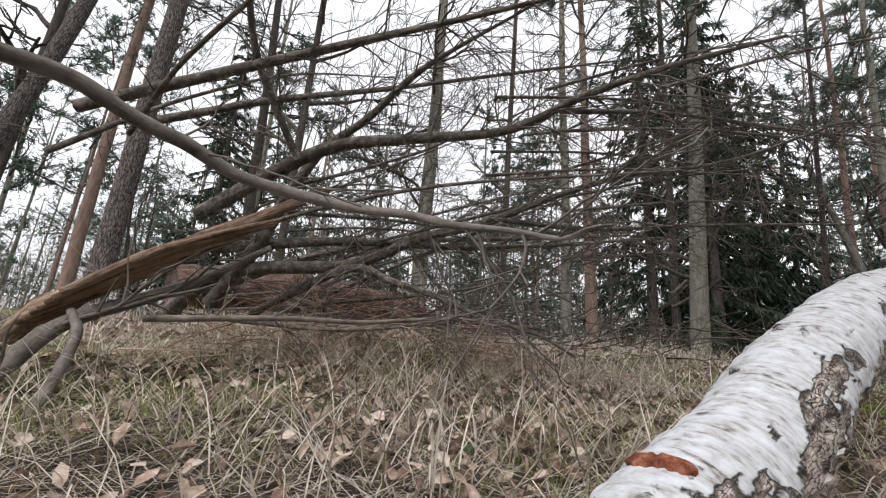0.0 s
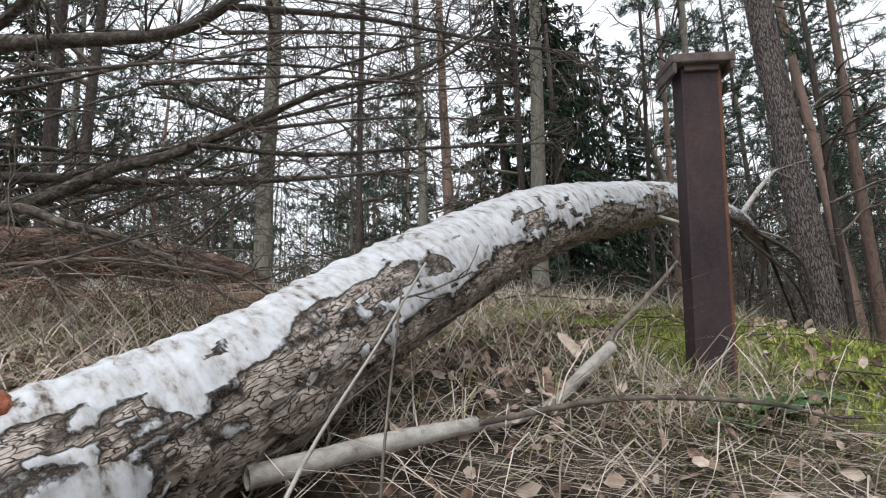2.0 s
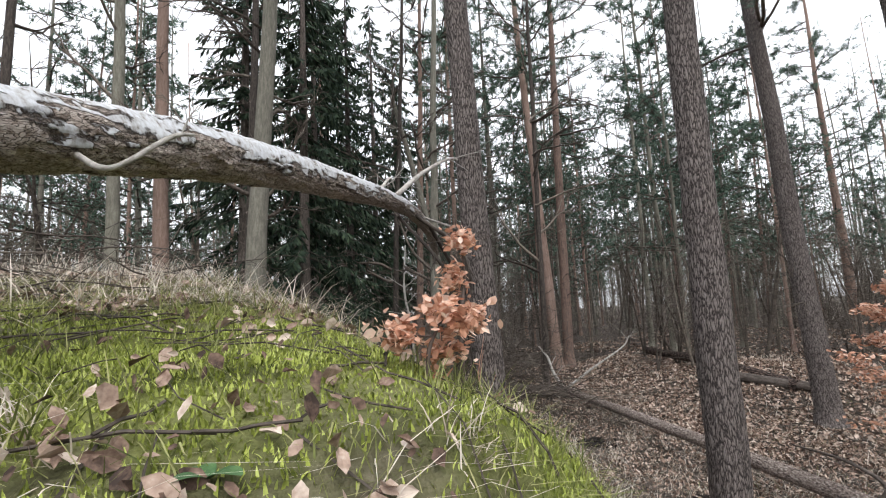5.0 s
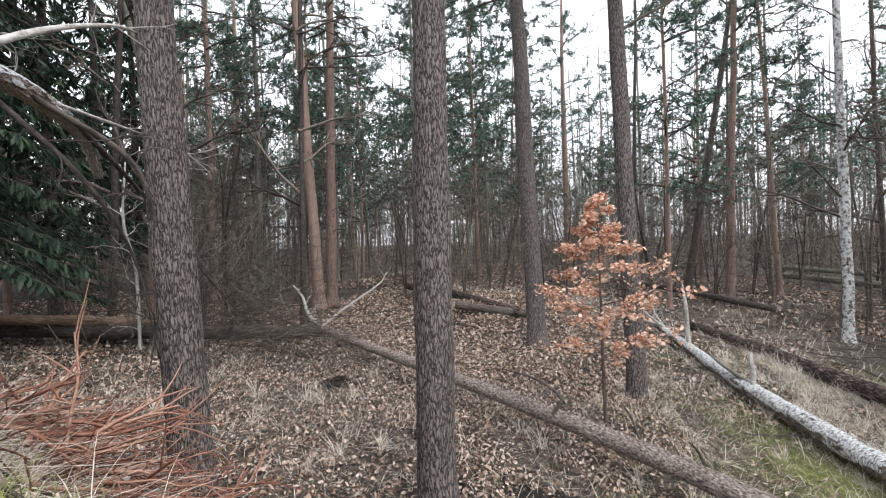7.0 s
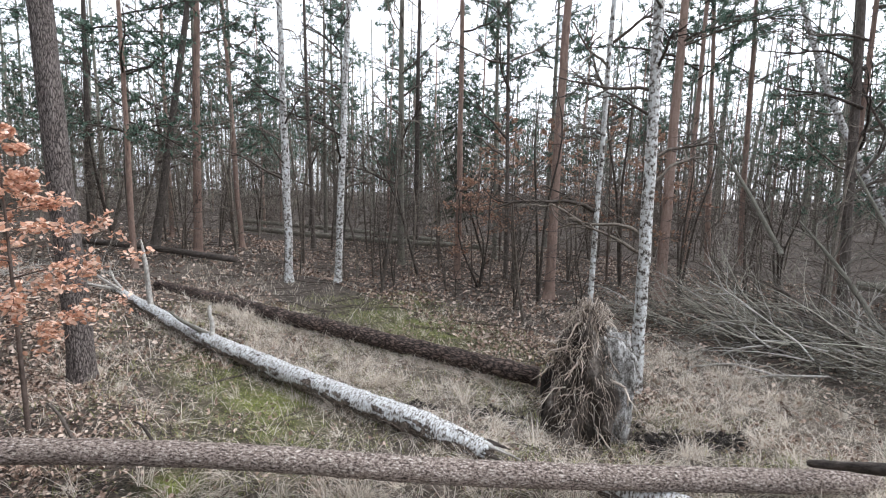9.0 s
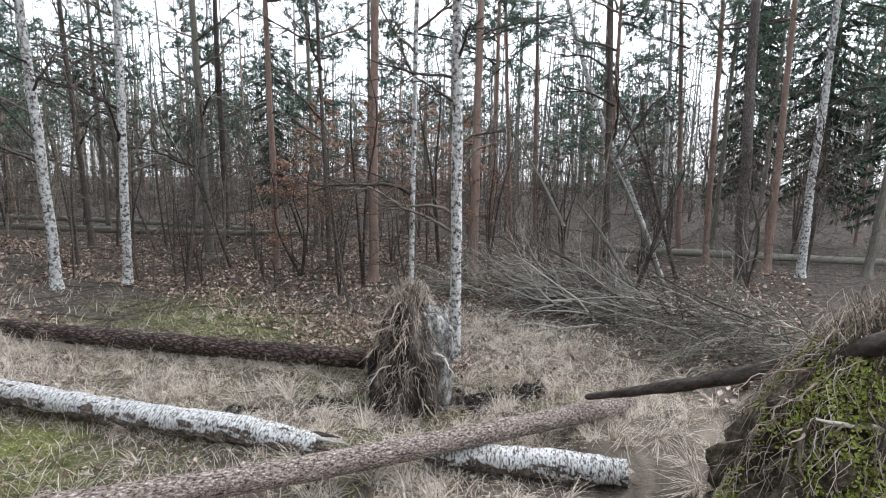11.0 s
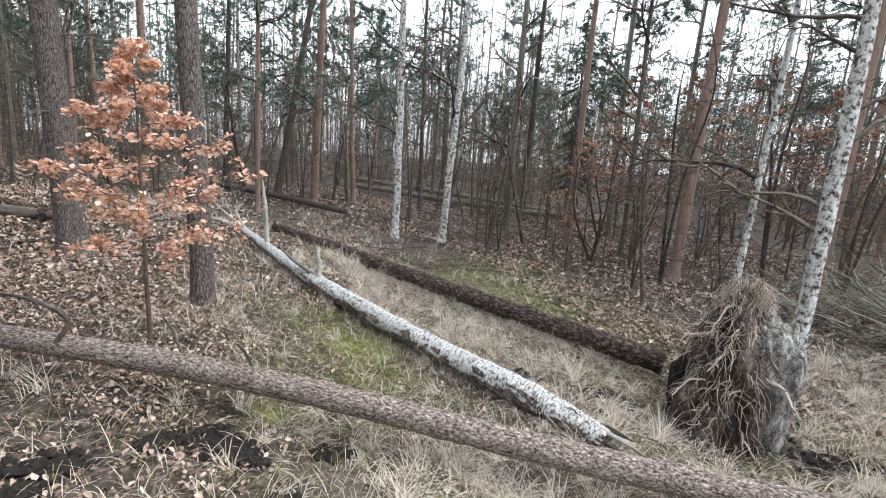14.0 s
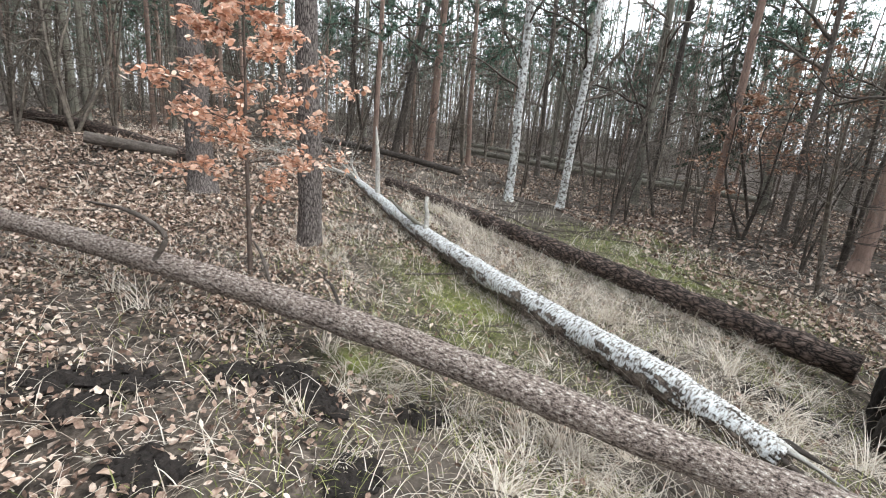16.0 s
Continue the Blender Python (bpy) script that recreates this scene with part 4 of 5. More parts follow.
BOUGHS = [
    ([(-1.3, 2.5, 1.25), (-.93, 2.25, 1.45), (-.36, 2.27, 1.53), (-.01, 2.2, 1.68), (.24, 2.11, 1.73), (.58, 1.94, 1.84), (.82, 1.76, 1.88), (1.1, 1.55, 1.86), (1.3, 1.28, 1.88)], [.035, .03, .024, .02, .017, .012, .009, .006, .003], 22, .55),
    ([(-1.0, 2.3, 1.3), (-.79, 2.19, 1.56), (-.67, 2.16, 1.82), (-.52, 2.11, 2.06), (-.3, 2.0, 2.19), (-.1, 1.84, 2.32), (.06, 1.79, 2.43), (.4, 1.6, 2.55)], [.03, .026, .022, .018, .015, .012, .008, .004], 16, .5),
    ([(-1.01, 2.03, 1.65), (-.51, 2.02, 2.01), (-.08, 1.91, 2.05), (.32, 1.74, 2.03), (.57, 1.56, 2.09), (.81, 1.36, 2.1), (1.1, 1.2, 2.12)], [.028, .024, .02, .016, .012, .008, .004], 20, .5),
    ([(-.9, 2.6, 1.3), (-.35, 2.18, 1.49), (-.13, 2.14, 1.44), (.08, 2.09, 1.38), (.28, 2.02, 1.29), (.51, 1.93, 1.22), (.64, 1.87, 1.14)], [.02, .016, .013, .011, .009, .007, .004], 10, .4),
    ([(-1.0, 2.2, 1.55), (-.4, 2.3, 1.66), (.2, 2.45, 1.72), (.8, 2.5, 1.8), (1.3, 2.4, 1.85)], [.024, .018, .014, .009, .004], 18, .55),
    ([(-1.2, 2.6, 1.4), (-.6, 2.9, 1.75), (.1, 3.1, 1.95), (.8, 3.2, 2.05), (1.5, 3.1, 2.1)], [.026, .02, .015, .01, .004], 20, .6),
    ([(-1.3, 1.6, 1.9), (-.8, 1.55, 2.05), (-.3, 1.5, 2.2), (.2, 1.4, 2.3), (.6, 1.25, 2.33)], [.02, .016, .012, .008, .004], 14, .45),
    ([(-1.4, 2.2, 2.2), (-.9, 2.4, 2.5), (-.3, 2.5, 2.7), (.4, 2.4, 2.8), (1.0, 2.2, 2.8)], [.02, .016, .012, .008, .004], 16, .6),
    ([(.3, 2.05, 1.75), (.75, 2.0, 1.72), (1.2, 1.9, 1.74), (1.7, 1.7, 1.72)], [.010, .008, .006, .003], 10, .4),
    ([(.5, 1.6, 2.05), (.95, 1.6, 2.08), (1.4, 1.55, 2.02), (1.75, 1.45, 1.95)], [.009, .007, .005, .003], 12, .4),
    ([(-.6, 2.0, 1.95), (-.75, 1.7, 2.3), (-.7, 1.4, 2.6), (-.5, 1.2, 2.8)], [.014, .012, .009, .005], 8, .4),
]


def top_limb(points, radii, *rest, **more_of_it):
    return limb(top, np.asarray(points, float) + arr(.09, .06, .045), [1.25 * q for q in radii], *rest, **more_of_it)


for k, (pts, rad, tw, ln) in enumerate(BOUGHS):
    top_limb(pts, rad, M_BRANCH, twigs=int(tw * 1.7), seed=100 + k, length=ln * 1.15, droop=.0, sub=2, rings=30)
limb(top, [(-0.361, 0.511, 1.370), (-0.345, 0.545, 1.371), (-0.305, 0.596, 1.377), (-0.261, 0.654, 1.363), (-0.211, 0.692, 1.351), (-0.153, 0.733, 1.328), (-0.068, 0.765, 1.317), (0.033, 0.738, 1.292), (0.101, 0.708, 1.278), (0.163, 0.665, 1.254), (0.228, 0.616, 1.235), (0.277, 0.574, 1.216), (0.298, 0.544, 1.219), (0.319, 0.525, 1.219)],
     [.011, .011, .011, .011, .0105, .010, .009, .0075, .0065, .005, .004, .003, .002, .0012], M_SMOOTH, twigs=9, seed=130, length=.22, sub=1, rings=110, label="smooth grey curved bough")
limb(top, [(-1.174, 1.454, 0.846), (-1.120, 1.585, 1.004), (-1.081, 1.741, 1.169), (-0.841, 1.987, 1.364), (-0.575, 2.113, 1.577)], [.032, .030, .028, .022, .014], M_SMOOTH, twigs=5, seed=131, length=.4, rings=50)
limb(top, [(-1.068, 1.723, 1.206), (-0.998, 1.680, 1.130), (-0.930, 1.543, 0.976), (-0.876, 1.374, 0.808), (-0.857, 1.301, 0.715)], [.014, .018, .017, .017, .016], M_SMOOTH, seed=132, rings=40)
top_limb([(-.7, 1.3, 1.12), (-.39, 1.51, 1.17), (-.18, 1.65, 1.19), (.05, 1.75, 1.23), (.2, 1.82, 1.25), (.5, 1.85, 1.2)], [.008, .007, .006, .005, .004, .003], M_TWIG, twigs=9, seed=133, length=.35)
more = np.random.default_rng(77)
for k in range(19):
    p0 = arr(more.uniform(-1.6, -.5), more.uniform(1.7, 3.4), more.uniform(1.25, 1.9))
    way = unit(arr(1.0, more.normal(-.1, .35), more.uniform(-.05, .75)))
    ln = more.uniform(1.2, 2.6)
    bow = more.normal(0, .12, 3)
    top_limb([p0, p0 + way * ln * .35 + bow, p0 + way * ln * .7 + bow * 1.3 - arr(0, 0, .04), p0 + way * ln - arr(0, 0, .12)], [more.uniform(.006, .012), .007, .005, .002], M_BRANCH, twigs=14, seed=700 + k, length=.5, sub=2, rings=24)
for k in range(10):
    p0 = arr(more.uniform(.2, .9), more.uniform(1.5, 2.3), more.uniform(1.7, 2.3))
    way = unit(arr(1.0, more.normal(-.25, .25), more.uniform(-.2, .25)))
    top_limb([p0, p0 + way * .5 + arr(0, 0, .03), p0 + way * 1.0], [.006, .004, .002], M_BRANCH, twigs=14, seed=760 + k, length=.4, sub=1, rings=20)
M_BROWNLOG = material("red_brown_bark", [(0.25, (0.035, 0.022, 0.018)), (0.45, (0.12, 0.075, 0.06)), (0.62, (0.24, 0.165, 0.135)), (0.8, (0.36, 0.28, 0.24))], (22, 22, 7), bump=1.0, fine=60, distance=.03)
# split trunk of the broken tree
broken, _ = fallen("snapped_tree", "splintered trunk with raw orange wood on the mound", [(-1.36, 1.84, 1.10), (-1.26, 1.85, 1.21), (-.96, 1.87, 1.41), (-.63, 1.92, 1.62), (-.30, 1.92, 1.81)], [.03, .046, .044, .032, .006], M_OLDWOOD, 20, 90, .18, 14)
M_RAW = material("raw_split_wood", [(0.25, (0.14, 0.085, 0.055)), (0.5, (0.33, 0.22, 0.15)), (0.8, (0.50, 0.38, 0.28))], (30, 30, 4), bump=.7, fine=50)
for k in range(7):
    q = .03 * k
    limb(broken, [(-1.30 + q, 1.80 - .012 * k, 1.16 + .018 * k), (-.98 + q, 1.82 - .012 * k, 1.33 + .022 * k), (-.72 + .06 * k, 1.84, 1.47 + .032 * k)], [.016, .017, .003], M_RAW if k % 2 else M_OLDWOOD, name="splinter", seed=140 + k, sides=5)
bigold, _ = fallen("fallen_log", "thick reddish-brown old trunk lying on the mound", [(-1.6, 3.25, 1.55), (-1.21, 3.61, 1.64), (-.55, 4.35, 1.72), (-.05, 4.80, 1.72), (.35, 5.2, 1.62)], [.15, .16, .15, .13, .08], M_BROWNLOG, 26, 120, .10, 15)

# branch lying in front of the post
stick = tagged(new("dead_branch"), "pale dead branch lying on leaves before the post", "branch")
stick.location = (1.2, 1.4, .8)
limb(stick, [(.80, .95, .832), (1.0, 1.04, .842), (1.19, 1.10, .850)], [.017, .018, .015], M_LIMB, seed=151)
limb(stick, [(1.17, 1.10, .845), (1.32, 1.20, .835), (1.46, 1.29, .850), (1.55, 1.29, .915), (1.645, 1.295, .98)], [.011, .012, .014, .017, .018], M_LIMB, seed=152)
limb(stick, [(1.645, 1.33, .955), (1.75, 1.425, 1.02), (1.88, 1.43, 1.12), (2.02, 1.44, 1.235)], [.009, .009, .007, .005], M_TWIG, seed=153)
limb(stick, [(1.19, 1.10, .85), (1.5, 1.08, .88), (1.8, 1.02, .86), (1.95, .97, .82)], [.006, .006, .005, .003], M_TWIG, seed=154)
stem = tagged(new("dry_stem"), "thin dry plant stem leaning by the birch", "dry stem")
stem.location = (.9, .7, .8)
limb(stem, [(.78, .62, .62), (.86, .75, .85), (.98, .86, 1.02), (1.05, .88, 1.13)], [.0025, .0025, .002, .0015], M_LIMB, seed=155, name="stalk", twigs=1, length=.1)
limb(stem, [(.95, .72, .6), (.97, .8, .85), (1.02, .92, 1.1)], [.0025, .002, .0015], M_TWIG, seed=156, name="stalk", twigs=2, length=.12)


# ---- beech saplings in dry orange leaf ----
M_BEECH = material("dry_beech_leaves", [(0.1, (0.36, 0.165, 0.10)), (0.4, (0.62, 0.345, 0.235)), (0.6, (0.82, 0.56, 0.43)), (0.85, (0.90, 0.75, 0.65))], (9, 9, 9), bump=0, island=.55, translucent=True)
M_BEECH_DULL = material("dull_beech_leaves", [(0.1, (0.12, 0.06, 0.04)), (0.4, (0.27, 0.15, 0.10)), (0.65, (0.40, 0.26, 0.19)), (0.9, (0.52, 0.39, 0.31))], (9, 9, 9), bump=0, island=.55, translucent=True)
M_STEM = material("beech_stem", [(0.25, (0.05, 0.035, 0.03)), (0.6, (0.13, 0.10, 0.085)), (0.85, (0.22, 0.18, 0.15))], (20, 20, 8), bump=.3)


def beech(x, y, tall, tiers, reach, leaf, seed, lean=(0, 0), label="", keep=.9, leaf_mat=None):
    """A slim stem with flat, tiered sprays: long low ones that rise a little, short ones near the tip."""
    r = np.random.default_rng(seed)
    thing = tagged(new("beech_sapling"), label, "sapling")
    thing.location = ground_point(x, y)
    stem_b, pts_all = Build(), []
    line = spline([arr(0, 0, -.05), arr(lean[0] * .3, lean[1] * .3, tall * .35), arr(lean[0] * .6 + .03, lean[1] * .6, tall * .7), arr(lean[0], lean[1], tall)], 60)
    stem_b.tube(line, np.linspace(.006 + .006 * tall, .003, 60), 8)
    part("stem", stem_b, M_STEM, thing)
    for k in range(tiers):
        f = .27 + .71 * ((k + r.uniform(0, .5)) / tiers) ** .92
        i = max(3, min(int(f * 59), 58))
        a = k * 2.4 + r.normal(0, .25)
        ln = reach * np.interp(f, [.25, .34, .5, .62, .8, 1.0], [.55, .9, 1.0, .62, .36, .12]) * r.uniform(.72, 1.15)
        tips, wood = [], Build()
        branchlet(wood, line[i], arr(math.cos(a), math.sin(a), r.uniform(.12, .42)), ln, .0035 + .004 * ln, r, 2, 6, .2, .02, 4, .8, tips, .55)
        part("twig", wood, M_STEM, thing)
        pts_all += [np.vstack([t[1:], (t[1:] + t[:-1]) / 2]) for t in tips[1:]] + [tips[0][2:]]
    c = np.concatenate(pts_all)
    c = c[r.random(len(c)) < keep]
    c = c + r.normal(0, .024, c.shape)
    nrm = r.normal(0, .6, c.shape) + arr(0, 0, 1)
    nrm /= np.linalg.norm(nrm, axis=1)[:, None]
    fol = Build()
    fol.add(*leaf_fan(c, nrm, r.uniform(.55, 1.2, len(c)) * leaf, r, .5, .62))
    part("foliage", fol, leaf_mat or M_BEECH, thing, "dry orange-brown leaves", False)
    return thing


beech(9.0, .76, 2.85, 27, .76, .058, 301, (.10, .05), "young beech holding dry orange leaves", .72)
beech(3.42, 1.55, .62, 3, .07, .034, 302, (.0, .0), "small beech shoot with dry orange leaves on the moss", .6)
beech(3.1, 1.35, .22, 4, .13, .034, 303, (.03, .0), "low beech shoot with dry leaves on the moss", .6)
for k, (bx, by, bt) in enumerate([(14.6, -10.6, 5.5), (13.0, -11.0, 5.0), (12.2, -12.6, 5.5), (16.5, -12.0, 5.0), (10.4, -12.4, 4.5), (14.0, -8.6, 3.2)]):
    beech(bx, by, bt, 20, 1.5, .085, 310 + k, (.1, .1), "thin beech with sparse brown leaves", .3, M_BEECH_DULL)


# ---- uprooted plates ----
M_SOIL = material("root_soil", [(0.25, (0.010, 0.008, 0.007)), (0.5, (0.045, 0.036, 0.03)), (0.62, (0.13, 0.11, 0.095)), (0.78, (0.3, 0.28, 0.26))], (3.2, 3.2, 2.2), bump=1.0, fine=26, distance=.05)
M_ROOT = material("fine_roots", [(0.15, (0.08, 0.06, 0.048)), (0.4, (0.30, 0.24, 0.195)), (0.65, (0.52, 0.44, 0.37)), (0.9, (0.72, 0.65, 0.57))], (14, 14, 14), bump=.3, fine=60, island=.8)
M_MOSS = material("bright_moss", [(0.2, (0.11, 0.135, 0.025)), (0.5, (0.34, 0.39, 0.08)), (0.8, (0.54, 0.60, 0.19))], (9, 9, 9), bump=.8, fine=80, island=.5)


M_BANK = material("leafy_bank_soil", [(0.25, (0.02, 0.016, 0.012)), (0.45, (0.075, 0.06, 0.045)), (0.6, (0.17, 0.14, 0.105)), (0.78, (0.32, 0.27, 0.21))], (14, 14, 14), bump=1.0, fine=70, distance=.05)
# soil coloured near black: the shade of a hollow put into the colour
M_HOLLOW_SHADE = material("hollow_shade_soil", [(0.25, (0.006, 0.005, 0.005)), (0.55, (0.02, 0.016, 0.014)), (0.85, (0.07, 0.058, 0.05))], (9, 9, 9), bump=1.0, fine=40, distance=.04, own=False)


def root_plate(x, y, wide, deep, tall, turn, seed, label, moss=False):
    r = np.random.default_rng(seed)
    thing = tagged(new("root_plate"), label, "root plate")
    thing.matrix_basis = Matrix.Translation(ground_point(x, y)) @ Matrix.Rotation(turn, 4, "Z")
    b = Build()
    nu, nv = 44, 26
    th, h = np.meshgrid(np.linspace(0, 2 * np.pi, nu, endpoint=False), np.linspace(0, 1, nv))
    prof = (1 - h ** 2.6) ** .55 * .74 + .22 * (1 - h)
    wob = 1 + (.06 if moss else .14) * np.sin(3 * th + 5 * h + seed) + .11 * np.sin(7 * th - 9 * h) + .08 * np.sin(13 * th + 17 * h) + .05 * np.sin(19 * th - 31 * h)
    v = np.stack([wide / 2 * np.cos(th) * prof * wob, deep / 2 * np.sin(th) * prof * wob, h * tall * (1 + .05 * np.sin(4 * th)) - .1], -1)
    i, j = np.meshgrid(np.arange(nv - 1), np.arange(nu), indexing="ij")
    b.add(v, np.stack([i * nu + j, i * nu + (j + 1) % nu, (i + 1) * nu + (j + 1) % nu, (i + 1) * nu + j], -1).reshape(-1, 4))
    part("soil", b, M_BANK if moss else M_SOIL, thing)
    roots, fine = Build(), Build()
    for k in range(120):
        a, hh = r.uniform(0, 6.28), r.uniform(.1, 1) ** .8
        p = (1 - hh ** 2.6) ** .55 * .74 + .22 * (1 - hh)
        c = arr(wide / 2 * math.cos(a) * p, deep / 2 * math.sin(a) * p, hh * tall - .05)
        out = unit(arr(math.cos(a), math.sin(a), r.uniform(-.2, .8)))
        thick = r.uniform(.003, .012) if k > 14 else r.uniform(.014, .024)
        branchlet(roots, c, out * .6 + arr(r.normal(0, .4), r.normal(0, .4), -.6 * r.random()), r.uniform(.12, .4), thick, r, 1, 3, .5, .14, 5, .9)
    part("root_tangle", roots, M_ROOT, thing)["kind"] = "stuff"
    for k in range(2600 if moss else 1300):
        a, hh = r.uniform(0, 6.28), r.uniform(.05, 1) ** .6
        p = (1 - hh ** 2.6) ** .55 * .76 + .23 * (1 - hh)
        c = arr(wide / 2 * math.cos(a) * p, deep / 2 * math.sin(a) * p, hh * tall - .05)
        ln = r.uniform(.06, .26)
        o = arr(math.cos(a), math.sin(a), 0)
        up = r.uniform(.2, .8) if hh > .86 else 0
        line = np.array([c, c + o * ln * .25 + arr(0, 0, up * ln), c + o * ln * .4 + arr(r.normal(0, .03), r.normal(0, .03), -ln * .4 + up * ln), c + o * ln * .42 + arr(r.normal(0, .05), r.normal(0, .05), -ln + up * ln)])
        fine.tube(line, [.0035, .003, .0025, .0012], 3, caps=False)
    part("root_hair", fine, M_ROOT, thing, "hanging fine roots and straw")["kind"] = "stuff"
    if moss:
        mb = Build()
        n = 34000
        a, hh = r.uniform(0, 6.28, n), r.uniform(.1, 1, n)
        p = (1 - hh ** 2.6) ** .55 * .76 + .23 * (1 - hh)
        keep = np.sin(5 * a + 6 * hh) + np.sin(9 * hh + 2) + r.normal(0, .5, n) > -.3
        c = np.stack([wide / 2 * np.cos(a) * p, deep / 2 * np.sin(a) * p, hh * tall - .06], 1)[keep]
        o = np.stack([np.cos(a), np.sin(a), .5 + 0 * a], 1)[keep] + r.normal(0, .5, c.shape)
        o /= np.linalg.norm(o, axis=1)[:, None]
        mb.add(*leaf_fan(c, o, r.uniform(.012, .032, len(c)), r, .8, .6))
        part("moss", mb, M_MOSS, thing, "green moss cushions", False)
    return thing


plate = root_plate(7.0, -4.75, 1.55, .9, 1.66, radians(-68), 401, "upturned root plate with dark soil and hanging roots")
M_MUD = material("grey_dried_mud", [(0.34, (0.03, 0.026, 0.023)), (0.44, (0.13, 0.12, 0.108)), (0.54, (0.33, 0.32, 0.305)), (0.66, (0.60, 0.59, 0.58))], (15, 15, 8), bump=1.0, fine=60, distance=.04, own=False)


def mud_slab(parent, centre, size, turn, mat, seed, label):
    bm = bmesh.new()
    bmesh.ops.create_icosphere(bm, subdivisions=5, radius=1)
    rot = Matrix.Rotation(turn, 3, "Z")
    for v in bm.verts:
        c = v.co.copy()
        f = 1 + .28 * noise.noise(c * 1.6 + Vector((seed, 0, 0))) + .13 * noise.noise(c * 4 + Vector((seed, 3, 0))) + .06 * noise.noise(c * 11)
        box = Vector([math.copysign(abs(k) ** .7, k) for k in c]) * f
        v.co = rot @ Vector((box.x * size[0] / 2, box.y * size[1] / 2, box.z * size[2] / 2)) + Vector(centre)
    ob = bm_part("mud_face", bm, mat, parent, label)
    ob.data.polygons.foreach_set("use_smooth", [True] * len(ob.data.polygons))
    ob.matrix_parent_inverse = parent.matrix_basis.inverted()


mud_slab(plate, (6.68, -4.86, -1.46), (.50, .36, 1.6), radians(35), M_MUD, 3.0, "grey dried mud face with root holes")
# a solid lump, no cavity; its black colour stands for the hollow's shade
mud_slab(plate, (7.20, -4.46, -1.55), (.40, .34, .8), radians(35), M_HOLLOW_SHADE, 8.0, "soil lump coloured black as the shaded hollow under the roots")
root_plate(2.55, -3.95, 2.0, 1.3, 1.75, radians(20), 402, "mossy upturned root plate with hanging dry grass", True)


# ---- ground cover ----
def blob(x, y, cx, cy, rx, ry=None):
    return np.exp(-((x - cx) / rx) ** 2 - ((y - cy) / (ry or rx)) ** 2)


def ripple(x, y, k=1.0):
    return .5 + .25 * (np.sin(2.3 * k * x + 1.7 * np.sin(1.9 * k * y)) + np.sin(2.9 * k * y + 1.3 * np.sin(2.1 * k * x + 1)))


def on_mound(x, y):
    return smooth(5.4, 4.4, x) * smooth(.2, .9, y)


def moss_cover(x, y):
    m = blob(x, y, 2.95, 1.75, .75, .55) + blob(x, y, 2.35, 1.25, .25) + blob(x, y, 3.3, 1.15, .35) + .6 * blob(x, y, 2.6, 2.4, .6)
    m = m + .6 * blob(x, y, 9.35, -1.65, .45, .35) + .36 * blob(x, y, 10.3, -1.0, 1.2, .5) + .6 * blob(x, y, 7.62, -.25, .2) + .28 * blob(x, y, 8.4, -1.3, .9, .6)
    m = m + .5 * on_mound(x, y) * (ripple(x, y, 1.4) > .5) * smooth(1.2, 2.0, y) + .45 * blob(x, y, 11.0, -4.6, 2.0, 1.0)
    return np.clip(m * (.1 + .9 * ripple(x, y, 3) + .6 * ripple(x + 3, y, 8)), 0, 1)


def straw_cover(x, y):
    t = np.clip((x - 7) / 6, 0, 1)
    m = np.exp(-((y - (-3.6 + 1.9 * t)) / .75) ** 2) * smooth(6.2, 7.2, x) * smooth(15, 12.5, x)
    m = m + blob(x, y, 5.6, -6.6, 1.6, 1.1) + blob(x, y, 7.2, -7.6, 1.5, .8) + .4 * blob(x, y, 6.3, .6, .6, .55) + blob(x, y, 6.3, -1.4, 1.0, .9) + .9 * blob(x, y, 5.2, -3.3, 1.2, 1.0)
    m = m + blob(x, y, 3.8, -5.2, 1.3, 1.0) + .2 * blob(x, y, 8.2, 4.0, 1.6, 1.4) + .6 * blob(x, y, 16.5, -2.3, 3, 1.3) + .45 * blob(x, y, 11.6, .1, 1.6, .6) + .2 * blob(x, y, 7.5, 6.5, 1.8, 2)
    m = m + .40 * on_mound(x, y) * smooth(.2, .75, ripple(x, y, 1.1))
    return np.clip(m * np.where(x > 4.6, .35 + .95 * ripple(x, y, 2.1), 1), 0, 1)


SOIL_SPOTS = [(7.05, .9, .20), (7.24, .13, .20), (7.06, -.08, .13), (6.47, -.26, .14), (6.35, .55, .16), (7.07, -.68, .12), (7.25, .45, .14), (7.0, 1.25, .2), (6.75, 1.0, .12), (6.25, -5.3, .42), (5.8, -5.8, .3), (7.5, -3.75, .32), (8.1, -2.9, .2), (9.0, 4.6, .3), (8.0, 2.6, .2), (14.6, -2.1, .3)]


def soil_cover(x, y):
    m = 0 * x
    for cx, cy, rr in SOIL_SPOTS:
        m = np.maximum(m, np.exp(-(((x - cx) ** 2 + (y - cy) ** 2) / (.6 * rr) ** 2) ** 1.5))
    return np.clip(m * (.6 + .6 * ripple(x, y, 6)), 0, 1)


me = ground.data
co = np.empty(len(me.vertices) * 3)
me.vertices.foreach_get("co", co)
co = co.reshape(-1, 3)
cover = np.ones((len(co), 4))
cover[:, 0], cover[:, 1], cover[:, 2] = moss_cover(co[:, 0], co[:, 1]), straw_cover(co[:, 0], co[:, 1]), soil_cover(co[:, 0], co[:, 1])
att = me.color_attributes.new("cover", "FLOAT_COLOR", "POINT")
att.data.foreach_set("color", cover.ravel())
nt = M_GROUND.node_tree
bsdf = nt.nodes["Principled BSDF"]
src = bsdf.inputs["Base Color"].links[0].from_socket
at_node = nt.nodes.new("ShaderNodeAttribute")
at_node.attribute_name = "cover"
